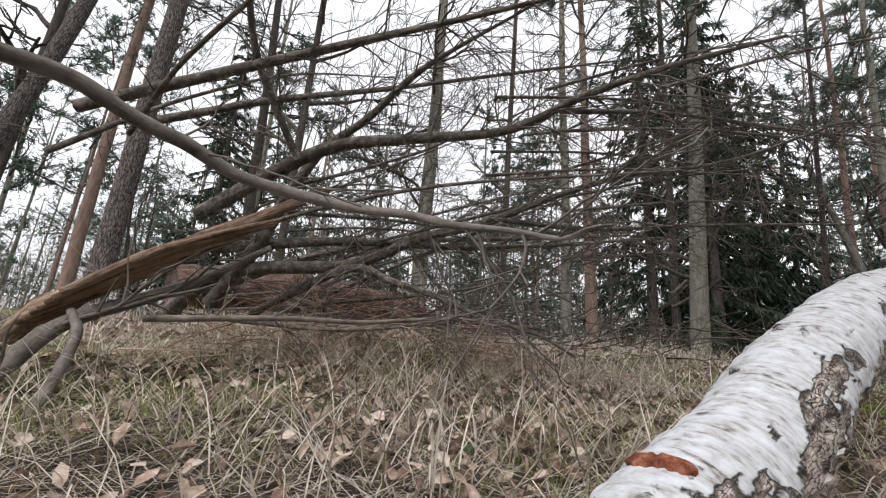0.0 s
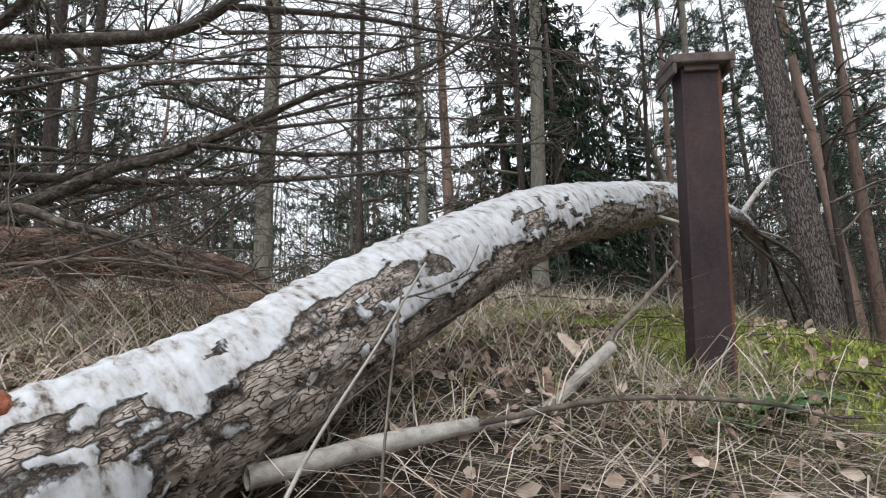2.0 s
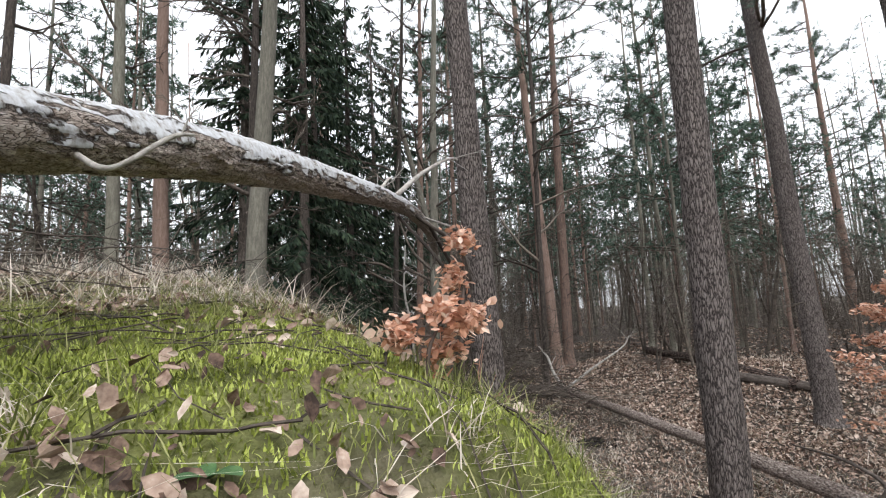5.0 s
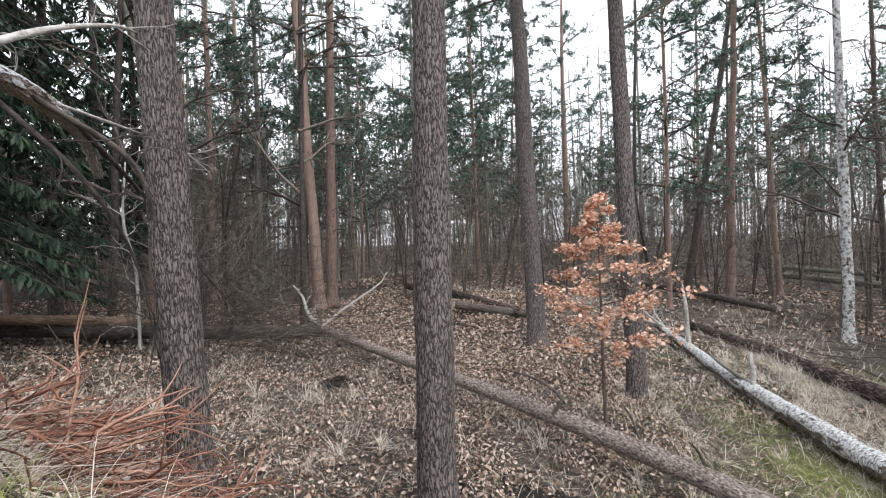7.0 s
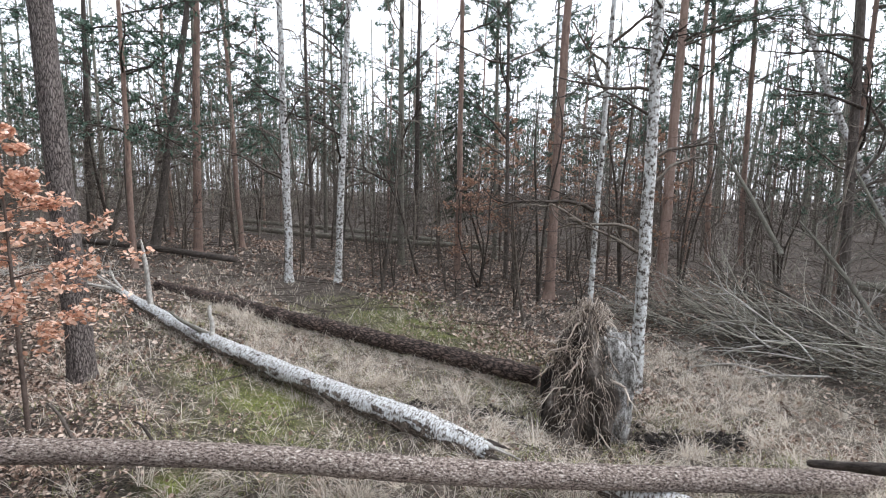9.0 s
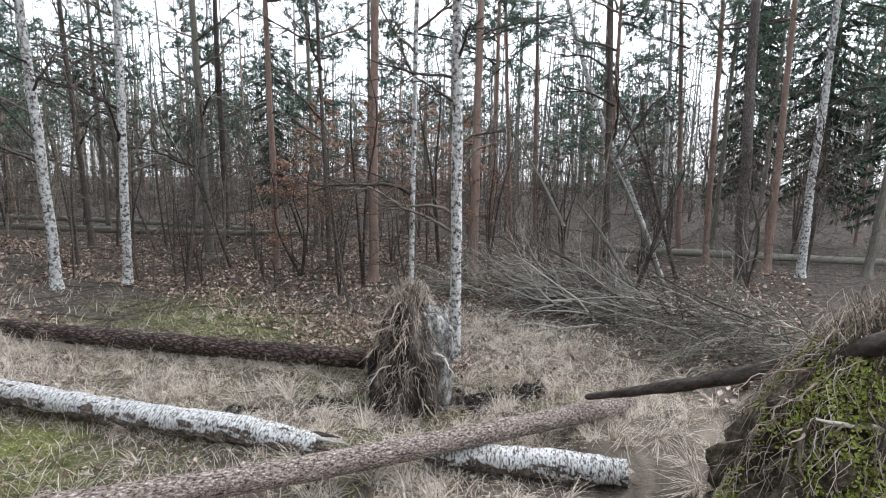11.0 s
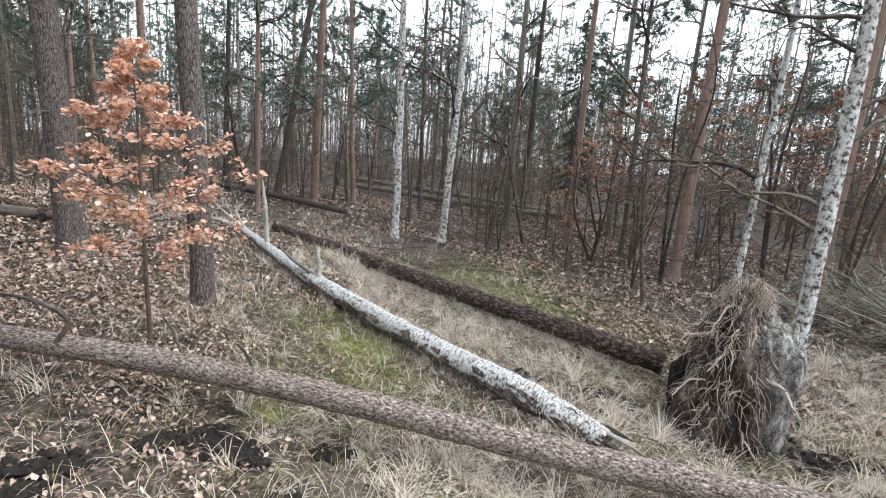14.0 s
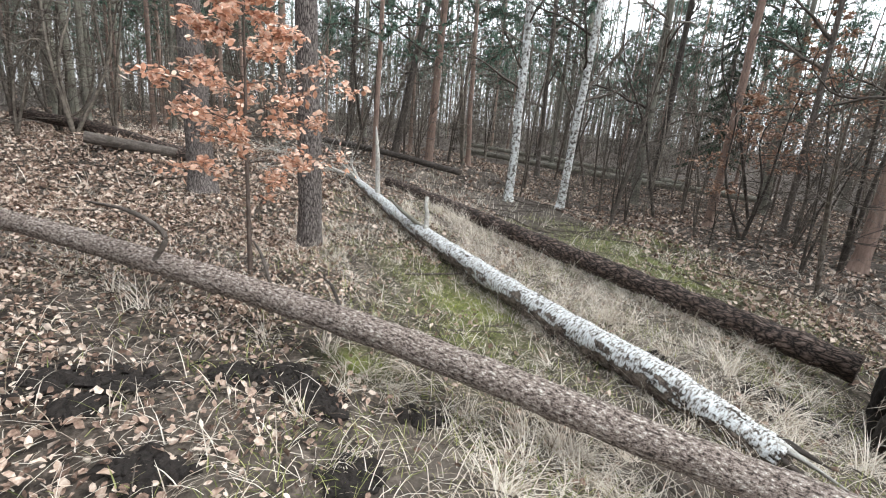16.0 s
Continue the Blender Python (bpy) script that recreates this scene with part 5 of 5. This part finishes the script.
sep = nt.nodes.new("ShaderNodeSeparateColor")
nt.links.new(at_node.outputs["Color"], sep.inputs[0])
for k, (a, c) in enumerate((((.09, .11, .022), (.32, .37, .08)), ((.05, .04, .032), (.30, .255, .21)), ((.010, .008, .007), (.035, .028, .024)))):
    nz = nt.nodes.new("ShaderNodeTexNoise")
    nz.inputs["Scale"].default_value = 55
    nz.inputs["Detail"].default_value = 5
    rp = nt.nodes.new("ShaderNodeValToRGB")
    rp.color_ramp.elements[0].position, rp.color_ramp.elements[0].color = .3, (*a, 1)
    rp.color_ramp.elements[1].position, rp.color_ramp.elements[1].color = .7, (*c, 1)
    nt.links.new(nz.outputs["Fac"], rp.inputs[0])
    mx = nt.nodes.new("ShaderNodeMix")
    mx.data_type = "RGBA"
    nt.links.new(sep.outputs[k], mx.inputs[0])
    nt.links.new(src, mx.inputs[6])
    nt.links.new(rp.outputs[0], mx.inputs[7])
    src = mx.outputs[2]
nt.links.new(src, bsdf.inputs["Base Color"])

M_STRAW = material("dry_straw", [(0.1, (0.11, 0.08, 0.058)), (0.3, (0.42, 0.35, 0.28)), (0.6, (0.80, 0.73, 0.645))], (6, 6, 6), bump=0, island=.6, translucent=True)
M_GREEN = material("green_grass", [(0.15, (0.07, 0.09, 0.025)), (0.45, (0.21, 0.235, 0.08)), (0.75, (0.43, 0.42, 0.2))], (6, 6, 6), bump=0, island=.6, translucent=True)
M_LEAF = material("fallen_leaves", [(0.1, (0.04, 0.027, 0.022)), (0.35, (0.19, 0.125, 0.096)), (0.6, (0.40, 0.295, 0.235)), (0.85, (0.66, 0.56, 0.48))], (15, 15, 15), bump=0, island=.65)
M_FERN = material("broad_green_leaf", [(0.2, (0.025, 0.06, 0.025)), (0.5, (0.06, 0.13, 0.05)), (0.8, (0.12, 0.22, 0.08))], (25, 25, 25), bump=.3, island=.3, roughness=.55)


def scatter(n, x0, x1, y0, y1, weight, r):
    x, y = r.uniform(x0, x1, n), r.uniform(y0, y1, n)
    k = r.random(n) < weight(x, y)
    return x[k], y[k]


def stuff(name, b, mat, label, category):
    return tagged(part(name, b, mat, None, "", False), label, category, kind="stuff")


sr = np.random.default_rng(21)


def slope_normals(x, y, r, tilt):
    e = .05
    nx = -(height(x + e, y) - height(x - e, y)) / (2 * e)
    ny = -(height(x, y + e) - height(x, y - e)) / (2 * e)
    n = np.stack([nx, ny, np.ones_like(nx)], 1) + r.normal(0, tilt, (len(x), 3))
    return n / np.linalg.norm(n, axis=1)[:, None]


def leaves_on(n, x0, x1, y0, y1, weight, lo, hi, tilt=.4, lift=.012):
    x, y = scatter(n, x0, x1, y0, y1, weight, sr)
    p = np.stack([x, y, height(x, y) + lift * sr.uniform(.3, 2.0, len(x))], 1)
    return leaf_fan(p, slope_normals(x, y, sr, tilt), sr.uniform(lo, hi, len(x)), sr, .95, .56)


leafy = lambda x, y: np.clip(.15 + .85 * ripple(x, y, 1.3) - .8 * moss_cover(x, y) - .45 * straw_cover(x, y) * (x > 4.6) - 1.1 * soil_cover(x, y), .02, 1) * np.where(x > 4.6, .22 + .78 * np.maximum(smooth(-.6, .8, y), smooth(-5.2, -6.2, y)), 1)
b = Build()
b.add(*leaves_on(28000, -2.0, 4.6, .4, 3.2, leafy, .018, .052, .7, .02))
b.add(*leaves_on(1500, -1.5, 4.4, .3, 2.4, leafy, .045, .072, .5, .02))
b.add(*leaves_on(6000, -3.0, 5.0, 3.2, 7, leafy, .05, .09, .5))
b.add(*leaves_on(85000, 4.6, 11.5, -6.5, 6.5, leafy, .022, .058, .55, .02))
b.add(*leaves_on(34000, 10.5, 17, -3, 8.5, lambda x, y: np.clip(.25 + .6 * (y > .3) + .3 * ripple(x, y), 0, 1) * (1 - .8 * straw_cover(x, y)), .045, .085))
b.add(*leaves_on(34000, 8, 26, -17, -5, lambda x, y: .25 + .6 * ripple(x, y, .7), .06, .11))
b.add(*leaves_on(14000, 17, 34, -6, 14, lambda x, y: .3 + .6 * ripple(x, y, .6), .08, .15))
b.add(*leaves_on(22000, 4.6, 13.5, 6.3, 17, lambda x, y: .35 + .6 * ripple(x, y, .9), .05, .10))
b.add(*leaves_on(9000, 2, 9, -16, -6, lambda x, y: .3 + .5 * ripple(x, y, .8), .05, .10))
stuff("leaf_litter", b, M_LEAF, "brown fallen leaves strewn over the forest floor", "leaves")

b = Build()


def grass_on(n, x0, x1, y0, y1, weight, lo, hi, width, arch):
    x, y = scatter(n, x0, x1, y0, y1, weight, sr)
    return blades(x, y, sr.uniform(lo, hi, len(x)), np.full(len(x), width) * sr.uniform(.6, 1.3, len(x)), sr, arch)


b.add(*grass_on(150000, -2.0, 4.2, .64, 3.2, lambda x, y: .22 + .8 * straw_cover(x, y) + .25 * ripple(x, y, 2.2) - 1.5 * moss_cover(x, y), .04, .22, .0032, 3.3))
b.add(*grass_on(46000, -2.0, 4.2, .92, 3.4, lambda x, y: .25 + .7 * straw_cover(x, y) + .3 * ripple(x, y, 1.7) - 1.5 * moss_cover(x, y), .18, .48, .0036, 2.9))
b.add(*grass_on(15000, -3, 5, 3.0, 8, lambda x, y: .4 + .6 * straw_cover(x, y), .12, .36, .006, 1.7))
b.add(*grass_on(150000, 4.7, 12, -8.5, 7.5, lambda x, y: (.22 + .8 * straw_cover(x, y)) * np.clip(1 - 1.5 * soil_cover(x, y), 0, 1), .06, .30, .0048, 2.7))
b.add(*grass_on(16000, 4.8, 12, 6, 14, lambda x, y: .2 + .7 * ripple(x, y, .8), .10, .34, .007, 2.4))
b.add(*grass_on(20000, 11, 22, -6, 8, lambda x, y: .16 + .75 * straw_cover(x, y), .12, .36, .009, 1.8))
# tussocks: many thin blades from one crown, fallen over to one side
def tussocks(tx, ty, rep, lo, hi, width):
    x = np.repeat(tx, rep) + sr.normal(0, .03, len(tx) * rep)
    y = np.repeat(ty, rep) + sr.normal(0, .03, len(tx) * rep)
    fan = np.repeat(sr.uniform(0, 6.28, len(tx)), rep) + sr.normal(0, 1.0, len(x))
    return blades(x, y, np.repeat(sr.uniform(lo, hi, len(tx)), rep) * sr.uniform(.4, 1.1, len(x)), np.full(len(x), width) * sr.uniform(.6, 1.3, len(x)), sr, 2.3, fan)


tx, ty = scatter(4200, 3.0, 14, -8.2, 7.5, lambda x, y: straw_cover(x, y) ** 1.5 * .9 * ((x > 5.0) | (y < -2.2)), sr)
b.add(*tussocks(tx, ty, 64, .18, .46, .006))
tx, ty = scatter(900, 5, 13, -7, .3, lambda x, y: .25 * (ripple(x, y, 1.7) > .55) * ((x > 5.2) | (y < -2.2)), sr)
b.add(*tussocks(tx, ty, 44, .10, .30, .005))
# fringes along the fallen trunks
for line, off in ((birch_line, .16), (birch_line, -.17), (log_line, .15), (dark_line, .24), (dark_line, .3)):
    at = line[sr.integers(20, len(line) - 4, 55)]
    b.add(*tussocks(at[:, 0] + sr.normal(0, .05, 55) + .4 * off, at[:, 1] + off + sr.normal(0, .05, 55), 40, .15, .42, .005))
b.add(*tussocks(arr(1.90, 1.97, 1.86, 2.2, 2.27, 2.95, 2.55), arr(1.36, 1.31, 1.46, 1.36, 1.42, 1.05, .95), 70, .12, .26, .004))
stuff("dry_grass", b, M_STRAW, "bent straw-coloured dry grass in tufts", "grass")

b = Build()
b.add(*grass_on(110000, -1.8, 4.6, .6, 5, lambda x, y: .2 + .1 * moss_cover(x, y) + .75 * smooth(.5, .8, ripple(x, y, 2)), .03, .15, .0035, 1.9))
b.add(*grass_on(110000, 4.8, 14, -6.5, 3, lambda x, y: .05 + .55 * moss_cover(x, y) + .5 * smooth(.3, .7, ripple(x, y, 1.4)) * smooth(1.2, -.5, y), .04, .17, .005, 2.2))
stuff("green_grass", b, M_GREEN, "short green grass among dead leaves", "grass")
b = Build()
b.add(*grass_on(95000, 1.6, 4.4, .8, 3.2, lambda x, y: np.clip(moss_cover(x, y) * 1.3 - .2, 0, 1), .006, .022, .007, 1.2))
b.add(*grass_on(26000, 7.3, 12, -3, .3, lambda x, y: np.clip(moss_cover(x, y) * 1.3 - .25, 0, 1), .012, .04, .008, .8))
stuff("moss", b, M_MOSS, "bright yellow-green moss cushions", "moss")

# twigs on the ground
b = Build()


def litter(n, x0, x1, y0, y1, lo, hi, rad):
    for k in range(n):
        x, y = sr.uniform(x0, x1), sr.uniform(y0, y1)
        a, ln = sr.uniform(0, 6.28), sr.uniform(lo, hi)
        u = np.linspace(-.5, .5, 4)
        px, py = x + np.cos(a) * ln * u + sr.normal(0, .015, 4), y + np.sin(a) * ln * u + sr.normal(0, .015, 4)
        b.tube(np.stack([px, py, height(px, py) + rad + sr.uniform(0, .03, 4)], 1), rad * sr.uniform(.5, 1.2), 4, caps=False)


litter(700, -2, 4.4, .9, 4, .08, .5, .003)
litter(900, 4.7, 13, -6, 7, .12, .8, .005)
litter(700, 10, 26, -16, 10, .4, 1.8, .012)
stuff("fallen_twigs", b, M_TWIG, "thin dead twigs scattered on the ground", "twigs")


# ---- brush ----
def brush(x, y, wide, tall, n, length, seed, mat, label, way=None, radius=.008, levels=1, name="brush_pile"):
    r = np.random.default_rng(seed)
    thing = tagged(new(name), label, "brush")
    thing.location = ground_point(x, y)
    for k in range(n):
        b = Build()
        dx, dy = r.normal(0, wide[0] / 2.2), r.normal(0, wide[1] / 2.2)
        f = math.exp(-(dx / wide[0]) ** 2 - (dy / wide[1]) ** 2)
        z = float(height(x + dx, y + dy)) - thing.location[2] + r.uniform(0, tall) * f + .01
        d = arr(r.normal(), r.normal(), r.normal(.05, .18)) if way is None else arr(*way) + r.normal(0, .45, 3) * arr(1, 1, .45)
        branchlet(b, arr(dx, dy, z), d, length * r.uniform(.5, 1.3), radius * r.uniform(.5, 1.4), r, levels, 4, .2, .03, 4, .7)
        part("branch", b, mat, thing)
    return thing


M_REDTWIG = material("reddish_dead_twig", [(0.2, (0.14, 0.08, 0.06)), (0.5, (0.40, 0.26, 0.195)), (0.8, (0.60, 0.47, 0.385))], (16, 16, 16), bump=.2, random_amount=.5)
M_REDBROWN = material("red_brown_dead_twig", [(0.2, (0.07, 0.03, 0.022)), (0.5, (0.25, 0.115, 0.08)), (0.8, (0.42, 0.26, 0.195))], (16, 16, 16), bump=.2, random_amount=.5)
M_BRUSH = material("grey_green_dead_branch", [(0.15, (0.05, 0.045, 0.036)), (0.5, (0.19, 0.175, 0.145)), (0.85, (0.42, 0.40, 0.34))], (16, 16, 16), bump=.2, random_amount=.7)
brush(4.36, 2.44, (.46, .40), .3, 230, .5, 501, M_REDBROWN, "heap of reddish-brown dead twigs on the slope", radius=.010)
brush(-.2, 2.75, (1.2, .5), .4, 200, .45, 502, M_REDTWIG, "brown dead fern and twigs under the fallen tree", radius=.004)
brush(10.3, 7.3, (1.2, 1.6), 1.3, 130, 1.1, 503, M_TWIG, "dark tangle of dead branches by the old trunk", radius=.009, levels=2)
brush(5.8, -9.6, (2.3, 1.2), .8, 170, 1.7, 504, M_BRUSH, "grey-green fallen branches heaped on the ground", (.8, -.2, .12), .014, 2)
brush(3.2, -8.2, (1.7, 1.2), .7, 150, 1.3, 505, M_BRUSH, "grey heap of dead branches", (.5, .5, .1), .010, 2)
brush(8.2, -9.0, (1.0, .8), .5, 60, 1.2, 506, M_BRUSH, "low heap of dead branches", (.9, -.1, .1), .009, 1)
brush(5.4, -9.0, (2.4, 1.1), .6, 36, 1.9, 511, M_LIMB, "pale lichen-covered fallen branches on the heap", (.8, -.2, .12), .017, 2)
brush(15.2, 1.4, (1.0, .6), .5, 50, .8, 507, M_LIMB, "pale twigs of the fallen birch's top", radius=.006)
brush(1.6, 3.9, (1.8, .8), .45, 100, .9, 508, M_TWIG, "brown dead twigs on the crest of the mound", radius=.005)
brush(9.7, 5.9, (1.0, 1.1), .7, 90, .9, 509, M_TWIG, "brown dead branches at the end of the log", radius=.007, levels=2)
brush(10.4, 8.6, (1.9, 1.6), 2.7, 150, 1.5, 510, M_TWIG, "tall dark tangle of dead branches behind the old trunk", (.1, .1, .5), .012, 2)
crooked = tagged(new("leaning_branches"), "lichen-grey fallen limbs leaning out of the brush", "fallen tree")
crooked.location = ground_point(5.6, -10.1)
for k, (p0, p1) in enumerate([((5.2, -9.6, -1.5), (7.6, -10.6, -.5)), ((5.0, -9.9, -1.5), (6.6, -10.2, .6)), ((4.7, -9.5, -1.5), (7.3, -10.0, -.9)), ((4.6, -10.5, -1.5), (6.2, -11.4, 1.6)), ((5.3, -10.5, -1.5), (4.6, -11.2, 1.2)), ((7.3, -11.7, -.2), (9.4, -12.5, 2.6))]):
    mid = (arr(*p0) + arr(*p1)) / 2 + arr(0, 0, .12)
    limb(crooked, [p0, mid, p1], [.05, .04, .015], M_GREY_BARK if k % 2 else M_TWIG, seed=520 + k, twigs=12, length=1.0)
bent = tagged(new("bent_birch"), "thin pale birch bent over sideways", "tree")
bent.location = ground_point(5.2, -13.9)
limb(bent, [ground_point(5.2, -13.9, -.1), (6.2, -13.7, .8), (7.4, -13.6, 3.6), (8.6, -13.4, 7.5), (9.6, -13.2, 11)], [.085, .08, .07, .05, .02], M_BIRCH, name="trunk", seed=530, twigs=10, length=1.6, rings=50)
lean_oak = tagged(new("leaning_tree"), "broken yellow-green barked trunk leaning in the wood", "tree")
lean_oak.location = ground_point(11.0, 10.2)
limb(lean_oak, [ground_point(11.0, 10.2, -.1), (10.9, 10.3, 2.0), (10.5, 10.6, 4.5), (9.9, 11.0, 7.5)], [.10, .095, .085, .06], M_GREY_BARK, name="trunk", seed=531, twigs=8, length=1.2, rings=40)
pale = tagged(new("bare_sapling"), "pale crooked sapling stem beside the old trunk", "sapling", "undergrowth saplings")
pale.location = ground_point(9.3, 9.6)
limb(pale, [ground_point(9.3, 9.6, -.05), (9.35, 9.7, .6), (9.15, 9.7, 1.6), (9.3, 9.8, 2.8)], [.035, .032, .028, .015], M_LIMB, name="stem", seed=532, twigs=9, length=.8)

# crumbs of dug black soil
cr = np.random.default_rng(55)
ball = bmesh.new()
bmesh.ops.create_icosphere(ball, subdivisions=1, radius=1)
bv = np.array([v.co for v in ball.verts])
bf = np.array([[v.index for v in f.verts] + [f.verts[2].index] for f in ball.faces])
ball.free()
clods = Build()
for cx, cy, rr in SOIL_SPOTS:
    for k in range(80):
        x, y = cx + cr.normal(0, rr * .42), cy + cr.normal(0, rr * .42)
        size = cr.uniform(.012, .045)
        clods.add(bv * (size * cr.uniform(.6, 1.3, (len(bv), 1))) * arr(1.2, 1.1, .8) + ground_point(x, y, size * .3), bf)
M_CLOD = material("black_soil_crumbs", [(0.25, (0.008, 0.007, 0.006)), (0.55, (0.024, 0.019, 0.017)), (0.85, (0.05, 0.042, 0.037))], (30, 30, 30), bump=.8, fine=90)
stuff("soil_crumbs", clods, M_CLOD, "black crumbly dug-up soil", "soil")

# stone by the pine
bm = bmesh.new()
bmesh.ops.create_icosphere(bm, subdivisions=4, radius=1)
for v in bm.verts:
    c = v.co
    f = 1 + .16 * noise.noise(c * 1.4) + .05 * noise.noise(c * 5)
    v.co = Vector((max(min(c.x * f * 1.1, .8), -.85) * .22, max(min(c.y * f, .75), -.8) * .2, max(min(c.z * f, .7), -.6) * .26))
M_STONE = material("grey_stone", [(0.25, (0.10, 0.10, 0.095)), (0.5, (0.24, 0.235, 0.225)), (0.8, (0.38, 0.37, 0.35))], (9, 9, 9), bump=.6, fine=60, own=False)
stone = bm_part("stone", bm, M_STONE, None)
tagged(stone, "grey angular stone at the foot of a pine", "stone")
stone.location = ground_point(5.55, 3.95, .12)
stone.data.polygons.foreach_set("use_smooth", [True] * len(stone.data.polygons))


# broad-leaved plants at the post
def rosette(x, y, size, n, seed):
    r = np.random.default_rng(seed)
    thing = tagged(new("green_plant"), "small broad-leaved green plant in dead grass", "plant", "green plants near the post")
    thing.location = ground_point(x, y)
    for k in range(n):
        a = k * 6.28 / n + r.normal(0, .3)
        d, s = arr(math.cos(a), math.sin(a), 0), arr(-math.sin(a), math.cos(a), 0)
        L = size * r.uniform(.7, 1.1)
        v, m = [], 8
        for i in range(m):
            f = i / (m - 1)
            w = L * .30 * math.sin(math.pi * min(f * .92 + .06, 1)) ** .7
            c = d * L * f * .95 + arr(0, 0, L * (.55 * f - .42 * f * f) + .01)
            v += [c - s * w + arr(0, 0, .18 * w), c, c + s * w + arr(0, 0, .18 * w)]
        b = Build()
        b.add(v, [[i * 3 + j, i * 3 + j + 1, i * 3 + j + 4, i * 3 + j + 3] for i in range(m - 1) for j in range(2)])
        part("leaf", b, M_FERN, thing)


for k, (px, py, ps, pn) in enumerate([(1.93, 1.22, .11, 5), (2.02, 1.16, .13, 6), (2.15, 1.18, .10, 4), (1.85, 1.12, .09, 4), (2.5, 1.12, .07, 4), (.25, 1.35, .07, 4)]):
    rosette(px, py, ps, pn, 600 + k)
